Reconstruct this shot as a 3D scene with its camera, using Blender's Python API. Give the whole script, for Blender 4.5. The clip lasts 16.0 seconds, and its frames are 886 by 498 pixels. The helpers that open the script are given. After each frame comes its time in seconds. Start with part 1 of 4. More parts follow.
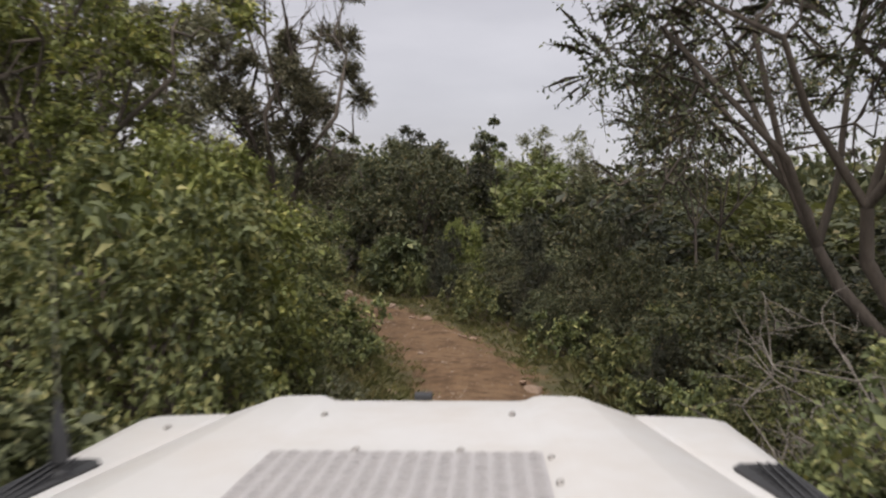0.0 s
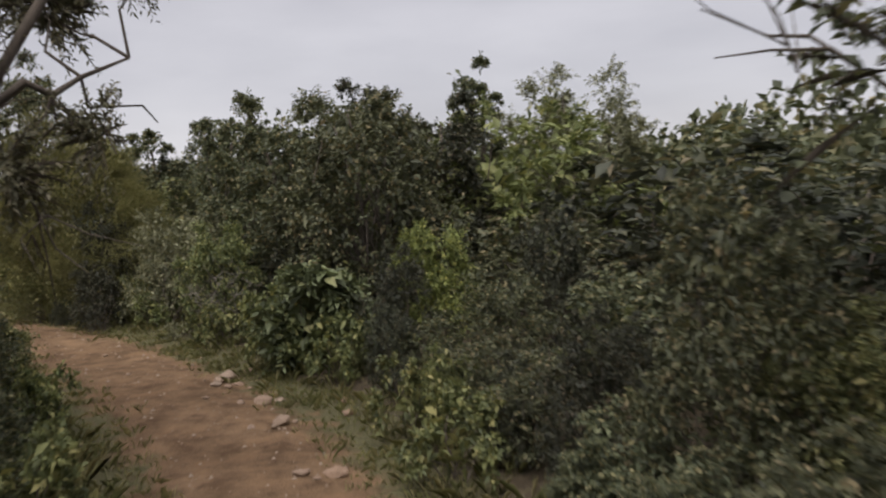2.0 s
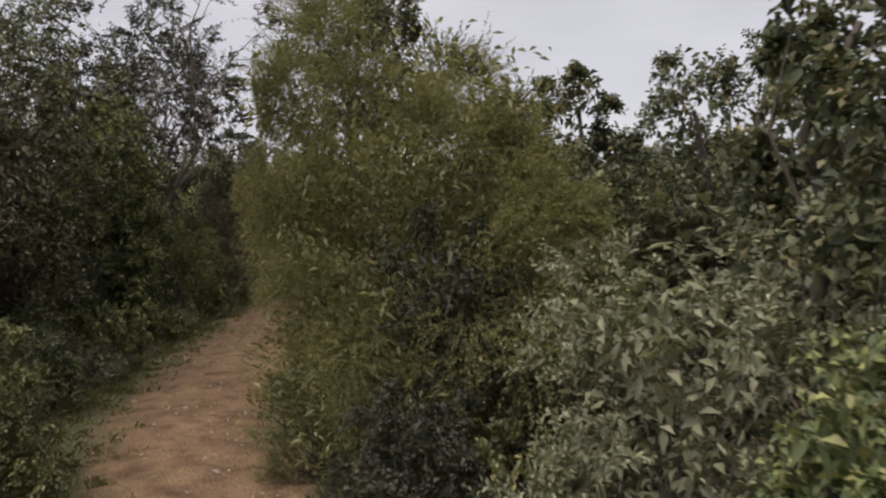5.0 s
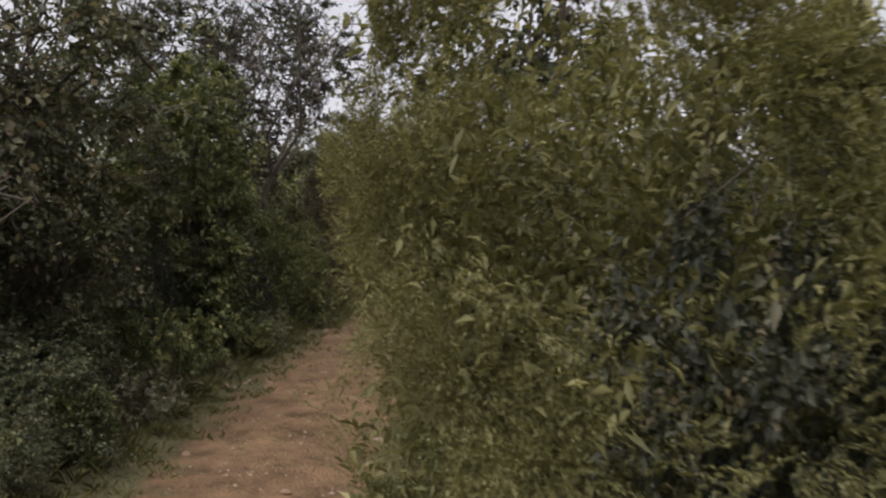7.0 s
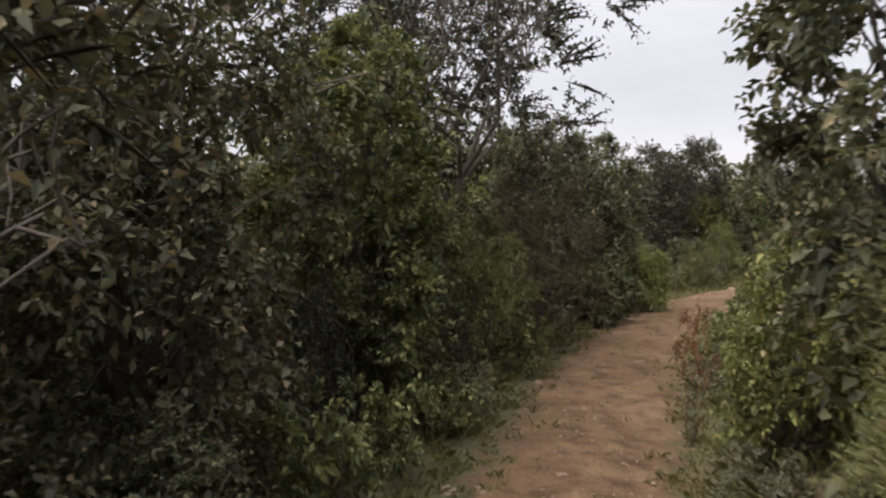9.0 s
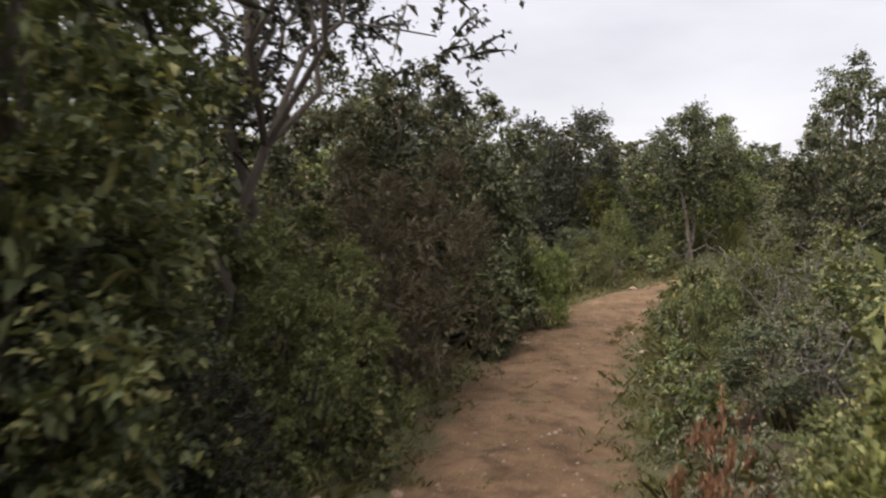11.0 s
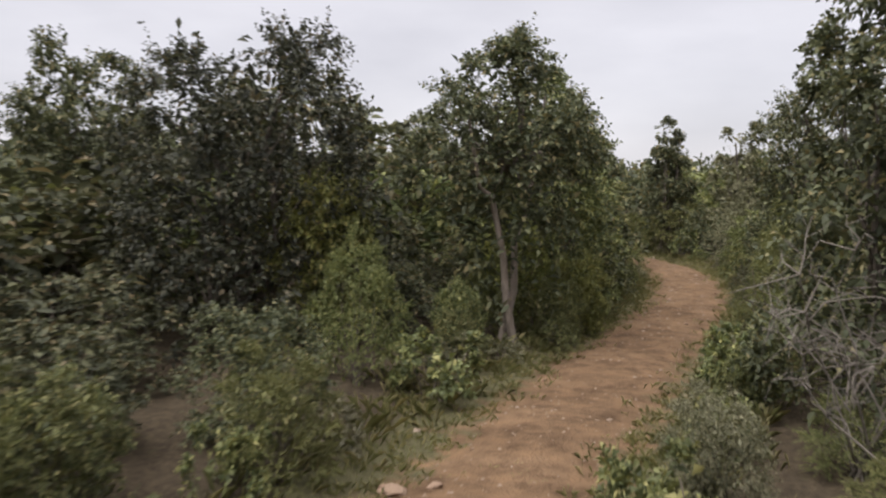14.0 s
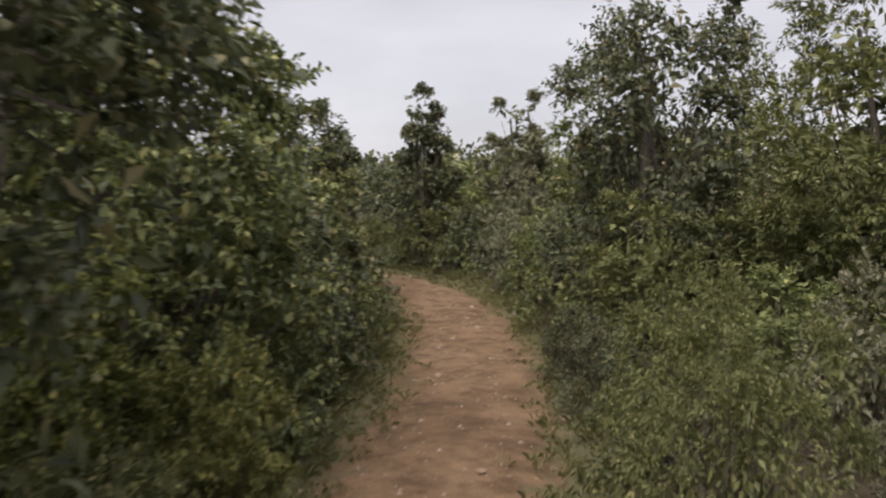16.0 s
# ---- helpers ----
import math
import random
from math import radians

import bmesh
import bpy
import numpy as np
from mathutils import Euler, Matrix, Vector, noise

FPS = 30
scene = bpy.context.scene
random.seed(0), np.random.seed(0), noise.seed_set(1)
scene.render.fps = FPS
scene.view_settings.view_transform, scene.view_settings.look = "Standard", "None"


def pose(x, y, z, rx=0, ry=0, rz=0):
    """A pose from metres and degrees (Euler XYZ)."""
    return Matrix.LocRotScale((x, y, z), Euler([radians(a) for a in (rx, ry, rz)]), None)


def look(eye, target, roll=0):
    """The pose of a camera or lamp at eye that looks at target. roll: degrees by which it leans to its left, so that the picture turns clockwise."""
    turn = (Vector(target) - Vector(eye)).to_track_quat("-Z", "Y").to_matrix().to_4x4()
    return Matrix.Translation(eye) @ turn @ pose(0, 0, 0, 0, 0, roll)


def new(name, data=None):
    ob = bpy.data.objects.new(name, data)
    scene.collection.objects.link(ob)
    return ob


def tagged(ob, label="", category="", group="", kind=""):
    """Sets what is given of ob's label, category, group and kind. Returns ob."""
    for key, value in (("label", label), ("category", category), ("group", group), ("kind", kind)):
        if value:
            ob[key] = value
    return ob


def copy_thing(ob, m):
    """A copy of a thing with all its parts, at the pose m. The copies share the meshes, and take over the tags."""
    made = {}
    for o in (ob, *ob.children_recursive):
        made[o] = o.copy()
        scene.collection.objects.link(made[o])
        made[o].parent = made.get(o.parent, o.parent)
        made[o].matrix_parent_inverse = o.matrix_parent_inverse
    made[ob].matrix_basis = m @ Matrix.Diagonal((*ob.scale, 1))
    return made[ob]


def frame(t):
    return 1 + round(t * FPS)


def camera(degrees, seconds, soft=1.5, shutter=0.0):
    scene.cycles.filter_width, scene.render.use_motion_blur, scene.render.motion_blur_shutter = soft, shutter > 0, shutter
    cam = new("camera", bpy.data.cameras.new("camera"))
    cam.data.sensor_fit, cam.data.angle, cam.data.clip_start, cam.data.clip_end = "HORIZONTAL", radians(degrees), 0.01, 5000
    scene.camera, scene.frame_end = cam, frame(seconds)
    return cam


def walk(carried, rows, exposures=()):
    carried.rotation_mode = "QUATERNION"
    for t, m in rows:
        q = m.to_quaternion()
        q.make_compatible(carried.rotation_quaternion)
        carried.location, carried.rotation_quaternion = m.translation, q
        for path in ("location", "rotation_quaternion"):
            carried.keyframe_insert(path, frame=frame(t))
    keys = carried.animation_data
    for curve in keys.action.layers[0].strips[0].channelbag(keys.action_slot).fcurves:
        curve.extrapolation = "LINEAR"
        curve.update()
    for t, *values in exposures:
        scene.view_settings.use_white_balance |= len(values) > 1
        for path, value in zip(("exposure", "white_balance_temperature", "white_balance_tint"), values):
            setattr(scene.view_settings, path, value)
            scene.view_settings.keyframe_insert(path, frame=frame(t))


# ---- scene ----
cam = camera(56.7, 16.0, soft=2.2, shutter=0.3)
PATH = [
    (0, (0.000, -0.000, 1.685), (-0.001, 1.996, 1.557), 2.0),
    (0.5, (0.191, 1.601, 1.694), (0.245, 3.596, 1.571), 0.5),
    (1, (0.381, 3.424, 1.703), (0.491, 5.416, 1.557), -0.9),
    (1.5, (0.523, 4.965, 1.691), (0.602, 6.956, 1.522), -2.5),
    (2, (0.569, 6.518, 1.649), (0.536, 8.512, 1.492), -2.8),
    (2.5, (0.265, 8.462, 1.666), (0.077, 10.447, 1.519), -2.1),
    (3, (-0.201, 10.224, 1.731), (-0.586, 12.180, 1.575), -0.7),
    (3.5, (-0.764, 11.547, 1.679), (-1.337, 13.458, 1.537), -0.7),
    (4, (-1.406, 12.623, 1.671), (-2.134, 14.481, 1.538), -1.0),
    (4.5, (-1.953, 13.410, 1.652), (-2.804, 15.216, 1.532), -0.8),
    (4.7, (-2.116, 13.647, 1.653), (-3.008, 15.433, 1.538), -0.8),
    (6.8, (-3.579, 15.466, 1.592), (-4.703, 17.118, 1.496), 2.1),
    (7, (-3.760, 15.647, 1.612), (-4.919, 17.273, 1.503), 2.0),
    (7.5, (-4.270, 16.077, 1.672), (-5.532, 17.624, 1.554), 1.9),
    (8, (-4.700, 16.453, 1.687), (-6.068, 17.908, 1.579), 1.4),
    (8.2, (-4.836, 16.549, 1.695), (-6.223, 17.987, 1.593), 1.8),
    (9.2, (-6.230, 17.520, 1.690), (-7.690, 18.880, 1.566), 0.3),
    (10.3, (-7.205, 18.771, 1.683), (-8.555, 20.239, 1.526), -1.2),
    (10.5, (-7.391, 18.995, 1.694), (-8.705, 20.494, 1.532), -1.1),
    (11, (-8.013, 19.857, 1.679), (-9.233, 21.434, 1.520), 0.3),
    (11.5, (-8.767, 21.287, 1.687), (-9.906, 22.923, 1.522), 0.2),
    (12, (-9.521, 22.784, 1.672), (-10.546, 24.493, 1.494), 0.1),
    (12.5, (-10.184, 24.226, 1.670), (-11.105, 25.990, 1.474), 0.0),
    (13, (-10.725, 25.481, 1.703), (-11.586, 27.277, 1.513), 0.1),
    (13.5, (-11.179, 26.679, 1.672), (-12.026, 28.484, 1.518), 0.8),
    (14, (-11.767, 28.221, 1.688), (-12.521, 30.068, 1.538), 0.8),
    (14.5, (-12.169, 29.904, 1.682), (-12.839, 31.782, 1.521), 0.2),
    (15, (-12.493, 31.433, 1.652), (-13.027, 33.353, 1.482), -0.6),
    (15.5, (-12.632, 32.939, 1.657), (-12.985, 34.899, 1.481), -1.0),
    (16, (-12.560, 34.415, 1.588), (-12.757, 36.400, 1.440), -0.2),
]
walk(cam, [(t, look(eye, target, roll)) for t, eye, target, roll in PATH], [(t, stops, 6500, 12) for t, stops in ((0, 0.93), (0.6, 1.0), (1.5, 0.88), (2.6, 0.88), (3.6, 1.05), (4.7, 0.98), (6.8, 1.12), (8.2, 1.28), (10.3, 1.42), (11.3, 1.36), (12.6, 1.12), (13.6, 1.25), (14.6, 1.25), (16, 1.15))])

# ---- world: a bright overcast sky ----
world = bpy.data.worlds.new("overcast_sky")
scene.world = world
world.use_nodes = True
wn, wl = world.node_tree.nodes, world.node_tree.links
wn.clear()
SUN_UP, SUN_ROUND = radians(62), radians(200)
sky = wn.new("ShaderNodeTexSky")
sky.sky_type, sky.sun_disc, sky.sun_elevation, sky.sun_rotation = "NISHITA", False, SUN_UP, SUN_ROUND
sky_bg = wn.new("ShaderNodeBackground")
sky_bg.inputs["Strength"].default_value = 0.06
wl.new(sky.outputs[0], sky_bg.inputs["Color"])
tc = wn.new("ShaderNodeTexCoord")
stretch = wn.new("ShaderNodeMapping")
stretch.inputs["Scale"].default_value = (1.2, 1.2, 4.0)
wl.new(tc.outputs["Generated"], stretch.inputs["Vector"])
cloud = wn.new("ShaderNodeTexNoise")
cloud.inputs["Scale"].default_value, cloud.inputs["Detail"].default_value = 2.2, 6.0
cloud.inputs["Roughness"].default_value = 0.5
wl.new(stretch.outputs[0], cloud.inputs["Vector"])
cloud_ramp = wn.new("ShaderNodeValToRGB")
cloud_ramp.color_ramp.elements[0].position, cloud_ramp.color_ramp.elements[0].color = 0.3, (0.575, 0.565, 0.60, 1)
cloud_ramp.color_ramp.elements[1].position, cloud_ramp.color_ramp.elements[1].color = 0.72, (0.765, 0.75, 0.785, 1)
wl.new(cloud.outputs[0], cloud_ramp.inputs[0])
cloud_bg = wn.new("ShaderNodeBackground")
cloud_bg.inputs["Strength"].default_value = 0.52
wl.new(cloud_ramp.outputs[0], cloud_bg.inputs["Color"])
mixed = wn.new("ShaderNodeMixShader")
mixed.inputs[0].default_value = 0.88
wl.new(sky_bg.outputs[0], mixed.inputs[1])
wl.new(cloud_bg.outputs[0], mixed.inputs[2])
wout = wn.new("ShaderNodeOutputWorld")
wl.new(mixed.outputs[0], wout.inputs["Surface"])

sun_data = bpy.data.lights.new("sun", "SUN")
sun_data.energy, sun_data.angle, sun_data.color = 2.2, radians(60), (1.0, 0.96, 0.9)
sun = new("sun", sun_data)
sun.matrix_world = look((0, 0, 40), (math.sin(SUN_ROUND) * -20, math.cos(SUN_ROUND) * -20, 40 - 20 * math.tan(SUN_UP)))


# ---- materials ----
class Nodes:
    """A short hand for node trees."""

    def __init__(self, name):
        self.mat = bpy.data.materials.new(name)
        self.mat.use_nodes = True
        self.tree = self.mat.node_tree
        self.tree.nodes.clear()

    def add(self, kind, ins=None, **attrs):
        n = self.tree.nodes.new(kind)
        for k, v in attrs.items():
            setattr(n, k, v)
        for k, v in (ins or {}).items():
            if isinstance(v, bpy.types.NodeSocket):
                self.tree.links.new(v, n.inputs[k])
            else:
                n.inputs[k].default_value = v
        return n

    def noise(self, scale, detail=4.0, rough=0.55, vec=None):
        ins = {"Scale": scale, "Detail": detail, "Roughness": rough}
        if vec is not None:
            ins["Vector"] = vec
        return self.add("ShaderNodeTexNoise", ins).outputs[0]

    def ramp(self, fac, stops):
        n = self.add("ShaderNodeValToRGB", {0: fac})
        el = n.color_ramp.elements
        while len(el) < len(stops):
            el.new(0.5)
        for e, (p, c) in zip(el, stops):
            e.position, e.color = p, (*c, 1)
        return n.outputs[0]

    def mix(self, fac, a, b, how="MIX"):
        n = self.add("ShaderNodeMix", data_type="RGBA", blend_type=how)
        for k, v in ((0, fac), (6, a), (7, b)):
            if isinstance(v, bpy.types.NodeSocket):
                self.tree.links.new(v, n.inputs[k])
            else:
                n.inputs[k].default_value = v if k == 0 else (*v, 1)
        return n.outputs[2]

    def maths(self, op, a, b=0.0):
        n = self.add("ShaderNodeMath", operation=op)
        for k, v in ((0, a), (1, b)):
            if isinstance(v, bpy.types.NodeSocket):
                self.tree.links.new(v, n.inputs[k])
            else:
                n.inputs[k].default_value = v
        return n.outputs[0]

    def bump(self, height, strength, distance):
        return self.add("ShaderNodeBump", {"Height": height, "Strength": strength, "Distance": distance}).outputs[0]

    def out(self, shader):
        self.add("ShaderNodeOutputMaterial", {"Surface": shader})
        return self.mat


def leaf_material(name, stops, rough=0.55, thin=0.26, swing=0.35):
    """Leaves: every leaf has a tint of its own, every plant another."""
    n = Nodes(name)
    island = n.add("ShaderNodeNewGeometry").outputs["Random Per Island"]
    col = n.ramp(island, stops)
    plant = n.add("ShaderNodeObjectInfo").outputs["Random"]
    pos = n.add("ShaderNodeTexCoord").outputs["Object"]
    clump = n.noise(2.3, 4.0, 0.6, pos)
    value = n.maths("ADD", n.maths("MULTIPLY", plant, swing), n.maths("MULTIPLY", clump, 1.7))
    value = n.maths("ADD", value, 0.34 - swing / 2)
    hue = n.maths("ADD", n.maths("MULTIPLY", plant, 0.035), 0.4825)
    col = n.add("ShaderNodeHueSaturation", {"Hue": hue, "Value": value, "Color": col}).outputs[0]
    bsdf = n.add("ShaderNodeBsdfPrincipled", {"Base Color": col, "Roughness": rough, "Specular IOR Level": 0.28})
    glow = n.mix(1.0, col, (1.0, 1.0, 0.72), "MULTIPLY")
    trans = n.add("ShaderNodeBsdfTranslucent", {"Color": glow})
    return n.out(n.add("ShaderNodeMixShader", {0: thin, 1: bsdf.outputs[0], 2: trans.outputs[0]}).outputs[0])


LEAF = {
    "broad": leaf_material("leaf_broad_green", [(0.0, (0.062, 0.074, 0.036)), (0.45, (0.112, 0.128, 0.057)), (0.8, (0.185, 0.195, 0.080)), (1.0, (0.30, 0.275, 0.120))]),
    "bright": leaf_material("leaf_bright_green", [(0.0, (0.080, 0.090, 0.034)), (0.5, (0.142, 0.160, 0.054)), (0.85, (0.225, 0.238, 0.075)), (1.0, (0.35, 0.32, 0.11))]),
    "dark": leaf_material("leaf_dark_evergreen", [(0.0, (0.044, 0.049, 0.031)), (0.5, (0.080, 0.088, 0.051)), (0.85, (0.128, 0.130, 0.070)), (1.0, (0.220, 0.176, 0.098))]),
    # also stands in for the shade within the heath bush's hollow
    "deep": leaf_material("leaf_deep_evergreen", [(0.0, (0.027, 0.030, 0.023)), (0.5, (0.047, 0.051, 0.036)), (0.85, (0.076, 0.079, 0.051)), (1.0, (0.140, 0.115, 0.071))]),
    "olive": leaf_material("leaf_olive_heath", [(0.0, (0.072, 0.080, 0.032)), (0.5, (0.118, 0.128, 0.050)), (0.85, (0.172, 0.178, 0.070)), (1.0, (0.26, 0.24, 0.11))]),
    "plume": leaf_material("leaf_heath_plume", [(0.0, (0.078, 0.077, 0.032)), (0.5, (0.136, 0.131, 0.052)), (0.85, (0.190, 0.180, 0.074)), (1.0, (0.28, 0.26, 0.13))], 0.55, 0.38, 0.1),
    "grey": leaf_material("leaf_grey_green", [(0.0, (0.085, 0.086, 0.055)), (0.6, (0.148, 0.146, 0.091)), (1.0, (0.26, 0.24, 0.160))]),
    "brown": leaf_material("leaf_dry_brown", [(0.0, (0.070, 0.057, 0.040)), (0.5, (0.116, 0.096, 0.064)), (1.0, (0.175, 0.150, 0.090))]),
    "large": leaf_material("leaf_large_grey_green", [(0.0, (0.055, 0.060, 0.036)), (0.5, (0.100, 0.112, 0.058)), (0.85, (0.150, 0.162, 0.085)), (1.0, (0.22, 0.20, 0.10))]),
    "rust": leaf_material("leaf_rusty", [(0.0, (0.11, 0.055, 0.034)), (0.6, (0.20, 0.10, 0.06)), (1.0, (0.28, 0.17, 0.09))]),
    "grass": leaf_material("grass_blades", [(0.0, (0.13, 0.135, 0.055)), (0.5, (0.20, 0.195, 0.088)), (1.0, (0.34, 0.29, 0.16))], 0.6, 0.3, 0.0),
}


def bark_material(name, dark, light):
    n = Nodes(name)
    pos = n.add("ShaderNodeTexCoord").outputs["Object"]
    tall = n.add("ShaderNodeMapping", {"Vector": pos, "Scale": (14, 14, 3)}).outputs[0]
    grain = n.noise(2.0, 6.0, 0.65, tall)
    col = n.mix(n.noise(2.5, 2.0, 0.5, pos), n.ramp(grain, [(0.3, dark), (0.7, light)]), light, "MIX")
    bsdf = n.add("ShaderNodeBsdfPrincipled", {"Base Color": col, "Roughness": 0.9, "Normal": n.bump(grain, 0.8, 0.02)})
    return n.out(bsdf.outputs[0])


BARK = bark_material("bark_grey_brown", (0.035, 0.028, 0.022), (0.13, 0.105, 0.085))
BARK_GREY = bark_material("dead_wood", (0.06, 0.052, 0.045), (0.20, 0.175, 0.15))
BARK_PALE = bark_material("bark_pale", (0.10, 0.08, 0.065), (0.30, 0.25, 0.21))


def ground_material():
    """Red-brown dirt along the track, litter and dry soil under the shrubs."""
    n = Nodes("ground_soil")
    pos = n.add("ShaderNodeTexCoord").outputs["Object"]
    worn = n.add("ShaderNodeAttribute", attribute_name="worn").outputs["Fac"]
    mid = n.noise(1.1, 5.0, 0.6, pos)
    fine = n.noise(28.0, 6.0, 0.7, pos)
    grit = n.add("ShaderNodeTexVoronoi", {"Vector": pos, "Scale": 45.0}).outputs[0]
    dirt = n.ramp(mid, [(0.3, (0.088, 0.053, 0.030)), (0.52, (0.148, 0.092, 0.053)), (0.75, (0.220, 0.142, 0.086))])
    dirt = n.mix(n.maths("MULTIPLY", fine, 0.5), dirt, (0.262, 0.168, 0.10))
    patch = n.ramp(n.noise(4.3, 6.0, 0.68, pos), [(0.36, (0.55, 0.52, 0.50)), (0.5, (0.95, 0.95, 0.95)), (0.66, (1.25, 1.22, 1.18))])
    dirt = n.mix(1.0, dirt, patch, "MULTIPLY")
    dirt = n.mix(n.ramp(grit, [(0.10, (0.5, 0.5, 0.5)), (0.22, (0.0, 0.0, 0.0))]), dirt, (0.245, 0.16, 0.10))
    litter = n.ramp(n.noise(16.0, 5.0, 0.7, pos), [(0.3, (0.035, 0.026, 0.018)), (0.6, (0.085, 0.065, 0.042)), (0.8, (0.15, 0.12, 0.075))])
    edge = n.maths("ADD", worn, n.maths("MULTIPLY", n.maths("SUBTRACT", n.noise(5.0, 4.0, 0.6, pos), 0.5), 0.9))
    sward = n.ramp(n.noise(22.0, 6.0, 0.75, pos), [(0.3, (0.055, 0.050, 0.026)), (0.55, (0.105, 0.098, 0.050)), (0.8, (0.19, 0.16, 0.09))])
    col = n.mix(n.ramp(edge, [(0.10, (0, 0, 0)), (0.30, (1, 1, 1))]), litter, sward)
    col = n.mix(n.ramp(edge, [(0.52, (0, 0, 0)), (0.72, (1, 1, 1))]), col, dirt)
    height = n.maths("ADD", n.maths("MULTIPLY", fine, 0.6), n.maths("MULTIPLY", grit, -0.5))
    bsdf = n.add("ShaderNodeBsdfPrincipled", {"Base Color": col, "Roughness": 0.95, "Specular IOR Level": 0.2, "Normal": n.bump(height, 0.9, 0.03)})
    return n.out(bsdf.outputs[0])


# ---- building helpers ----
def mesh_of(name, verts, faces, material, smooth=False):
    me = bpy.data.meshes.new(name)
    me.from_pydata(verts, [], faces)
    me.materials.append(material)
    if smooth:
        me.shade_smooth()
    me.update()
    return me


def part(name, data, material, parent, label=""):
    """Links a bmesh or mesh as one mesh object under a thing or a part."""
    if isinstance(data, bmesh.types.BMesh):
        me = bpy.data.meshes.new(name)
        data.to_mesh(me)
        data.free()
        me.materials.append(material)
    else:
        me = data
    ob = new(name, me)
    ob.parent = parent
    return tagged(ob, label)


def quads(me_name, verts, material):
    """A mesh of folded two-triangle blades from an array (n, 4, 3): base, right, tip, left."""
    n = len(verts)
    me = bpy.data.meshes.new(me_name)
    me.vertices.add(n * 4)
    me.vertices.foreach_set("co", verts.reshape(-1).astype(np.float32))
    base = np.arange(n)[:, None] * 4
    loops = np.concatenate([base + np.array([[0, 1, 2]]), base + np.array([[0, 2, 3]])], 1).reshape(-1)
    me.loops.add(n * 6)
    me.loops.foreach_set("vertex_index", loops.astype(np.int32))
    me.polygons.add(n * 2)
    me.polygons.foreach_set("loop_start", np.arange(0, n * 6, 3, dtype=np.int32))
    me.materials.append(material)
    me.update(calc_edges=True)
    return me


def unit(v):
    return v / np.maximum(np.linalg.norm(v, axis=-1, keepdims=True), 1e-9)


def blades(rng, base, along, length, width, fold=0.25, droop=0.15):
    """Leaf blades at base (n, 3), pointing along, of given length and width."""
    n = len(base)
    along = unit(along)
    side = unit(np.cross(along, rng.normal(size=(n, 3)) * 0.6 + np.array([0, 0, 1.0])))
    up = np.cross(side, along)
    l, w = length[:, None], width[:, None]
    mid = base + along * l * 0.5
    tip = base + along * l - np.array([0, 0, 1.0]) * l * droop
    return np.stack([base, mid + side * w * 0.5 + up * w * fold, tip, mid - side * w * 0.5 + up * w * fold], 1)


def tube(verts, faces, pts, radii, sides=4):
    """Adds a tapered tube through pts to the lists."""
    start = len(verts)
    for i, (p, r) in enumerate(zip(pts, radii)):
        a = pts[min(i + 1, len(pts) - 1)] - pts[max(i - 1, 0)]
        a = a / max(np.linalg.norm(a), 1e-9)
        u = np.cross(a, (0.3, 1, 0.2) if abs(a[1]) < 0.9 else (1, 0, 0.2))
        u = u / np.linalg.norm(u)
        v = np.cross(a, u)
        for k in range(sides):
            q = 2 * math.pi * k / sides
            verts.append(tuple(p + r * (math.cos(q) * u + math.sin(q) * v)))
    for i in range(len(pts) - 1):
        for k in range(sides):
            a, b = start + i * sides + k, start + i * sides + (k + 1) % sides
            faces.append((a, b, b + sides, a + sides))


def limb(rng, a, b, steps, wander, sag=0.0):
    """Points of a crooked branch from a to b."""
    f = np.linspace(0, 1, steps + 1)[:, None]
    pts = a + (b - a) * f
    off = rng.normal(size=(steps + 1, 3)) * wander * np.linalg.norm(b - a)
    off[0] = off[-1] = 0
    pts = pts + off
    pts[:, 2] += sag * np.sin(f[:, 0] * math.pi) * np.linalg.norm(b - a)
    return pts


STYLE = {
    # leaf length, width, leaves a spray, how far leaves stand off the spray, upward pull of sprays
    "broad": (0.062, 0.034, 12, 0.9, 0.35),
    "bright": (0.064, 0.032, 12, 0.9, 0.5),
    "dark": (0.056, 0.032, 12, 1.0, 0.25),
    "deep": (0.056, 0.032, 12, 1.0, 0.3),
    "plume": (0.036, 0.0088, 40, 0.45, 0.15),
    "olive": (0.044, 0.0135, 22, 0.6, 0.25),
    "grey": (0.046, 0.017, 16, 0.7, 0.3),
    "brown": (0.050, 0.0105, 22, 0.4, 0.8),
    "rust": (0.085, 0.042, 9, 1.0, 0.1),
    "large": (0.125, 0.052, 9, 0.9, 0.45),
}


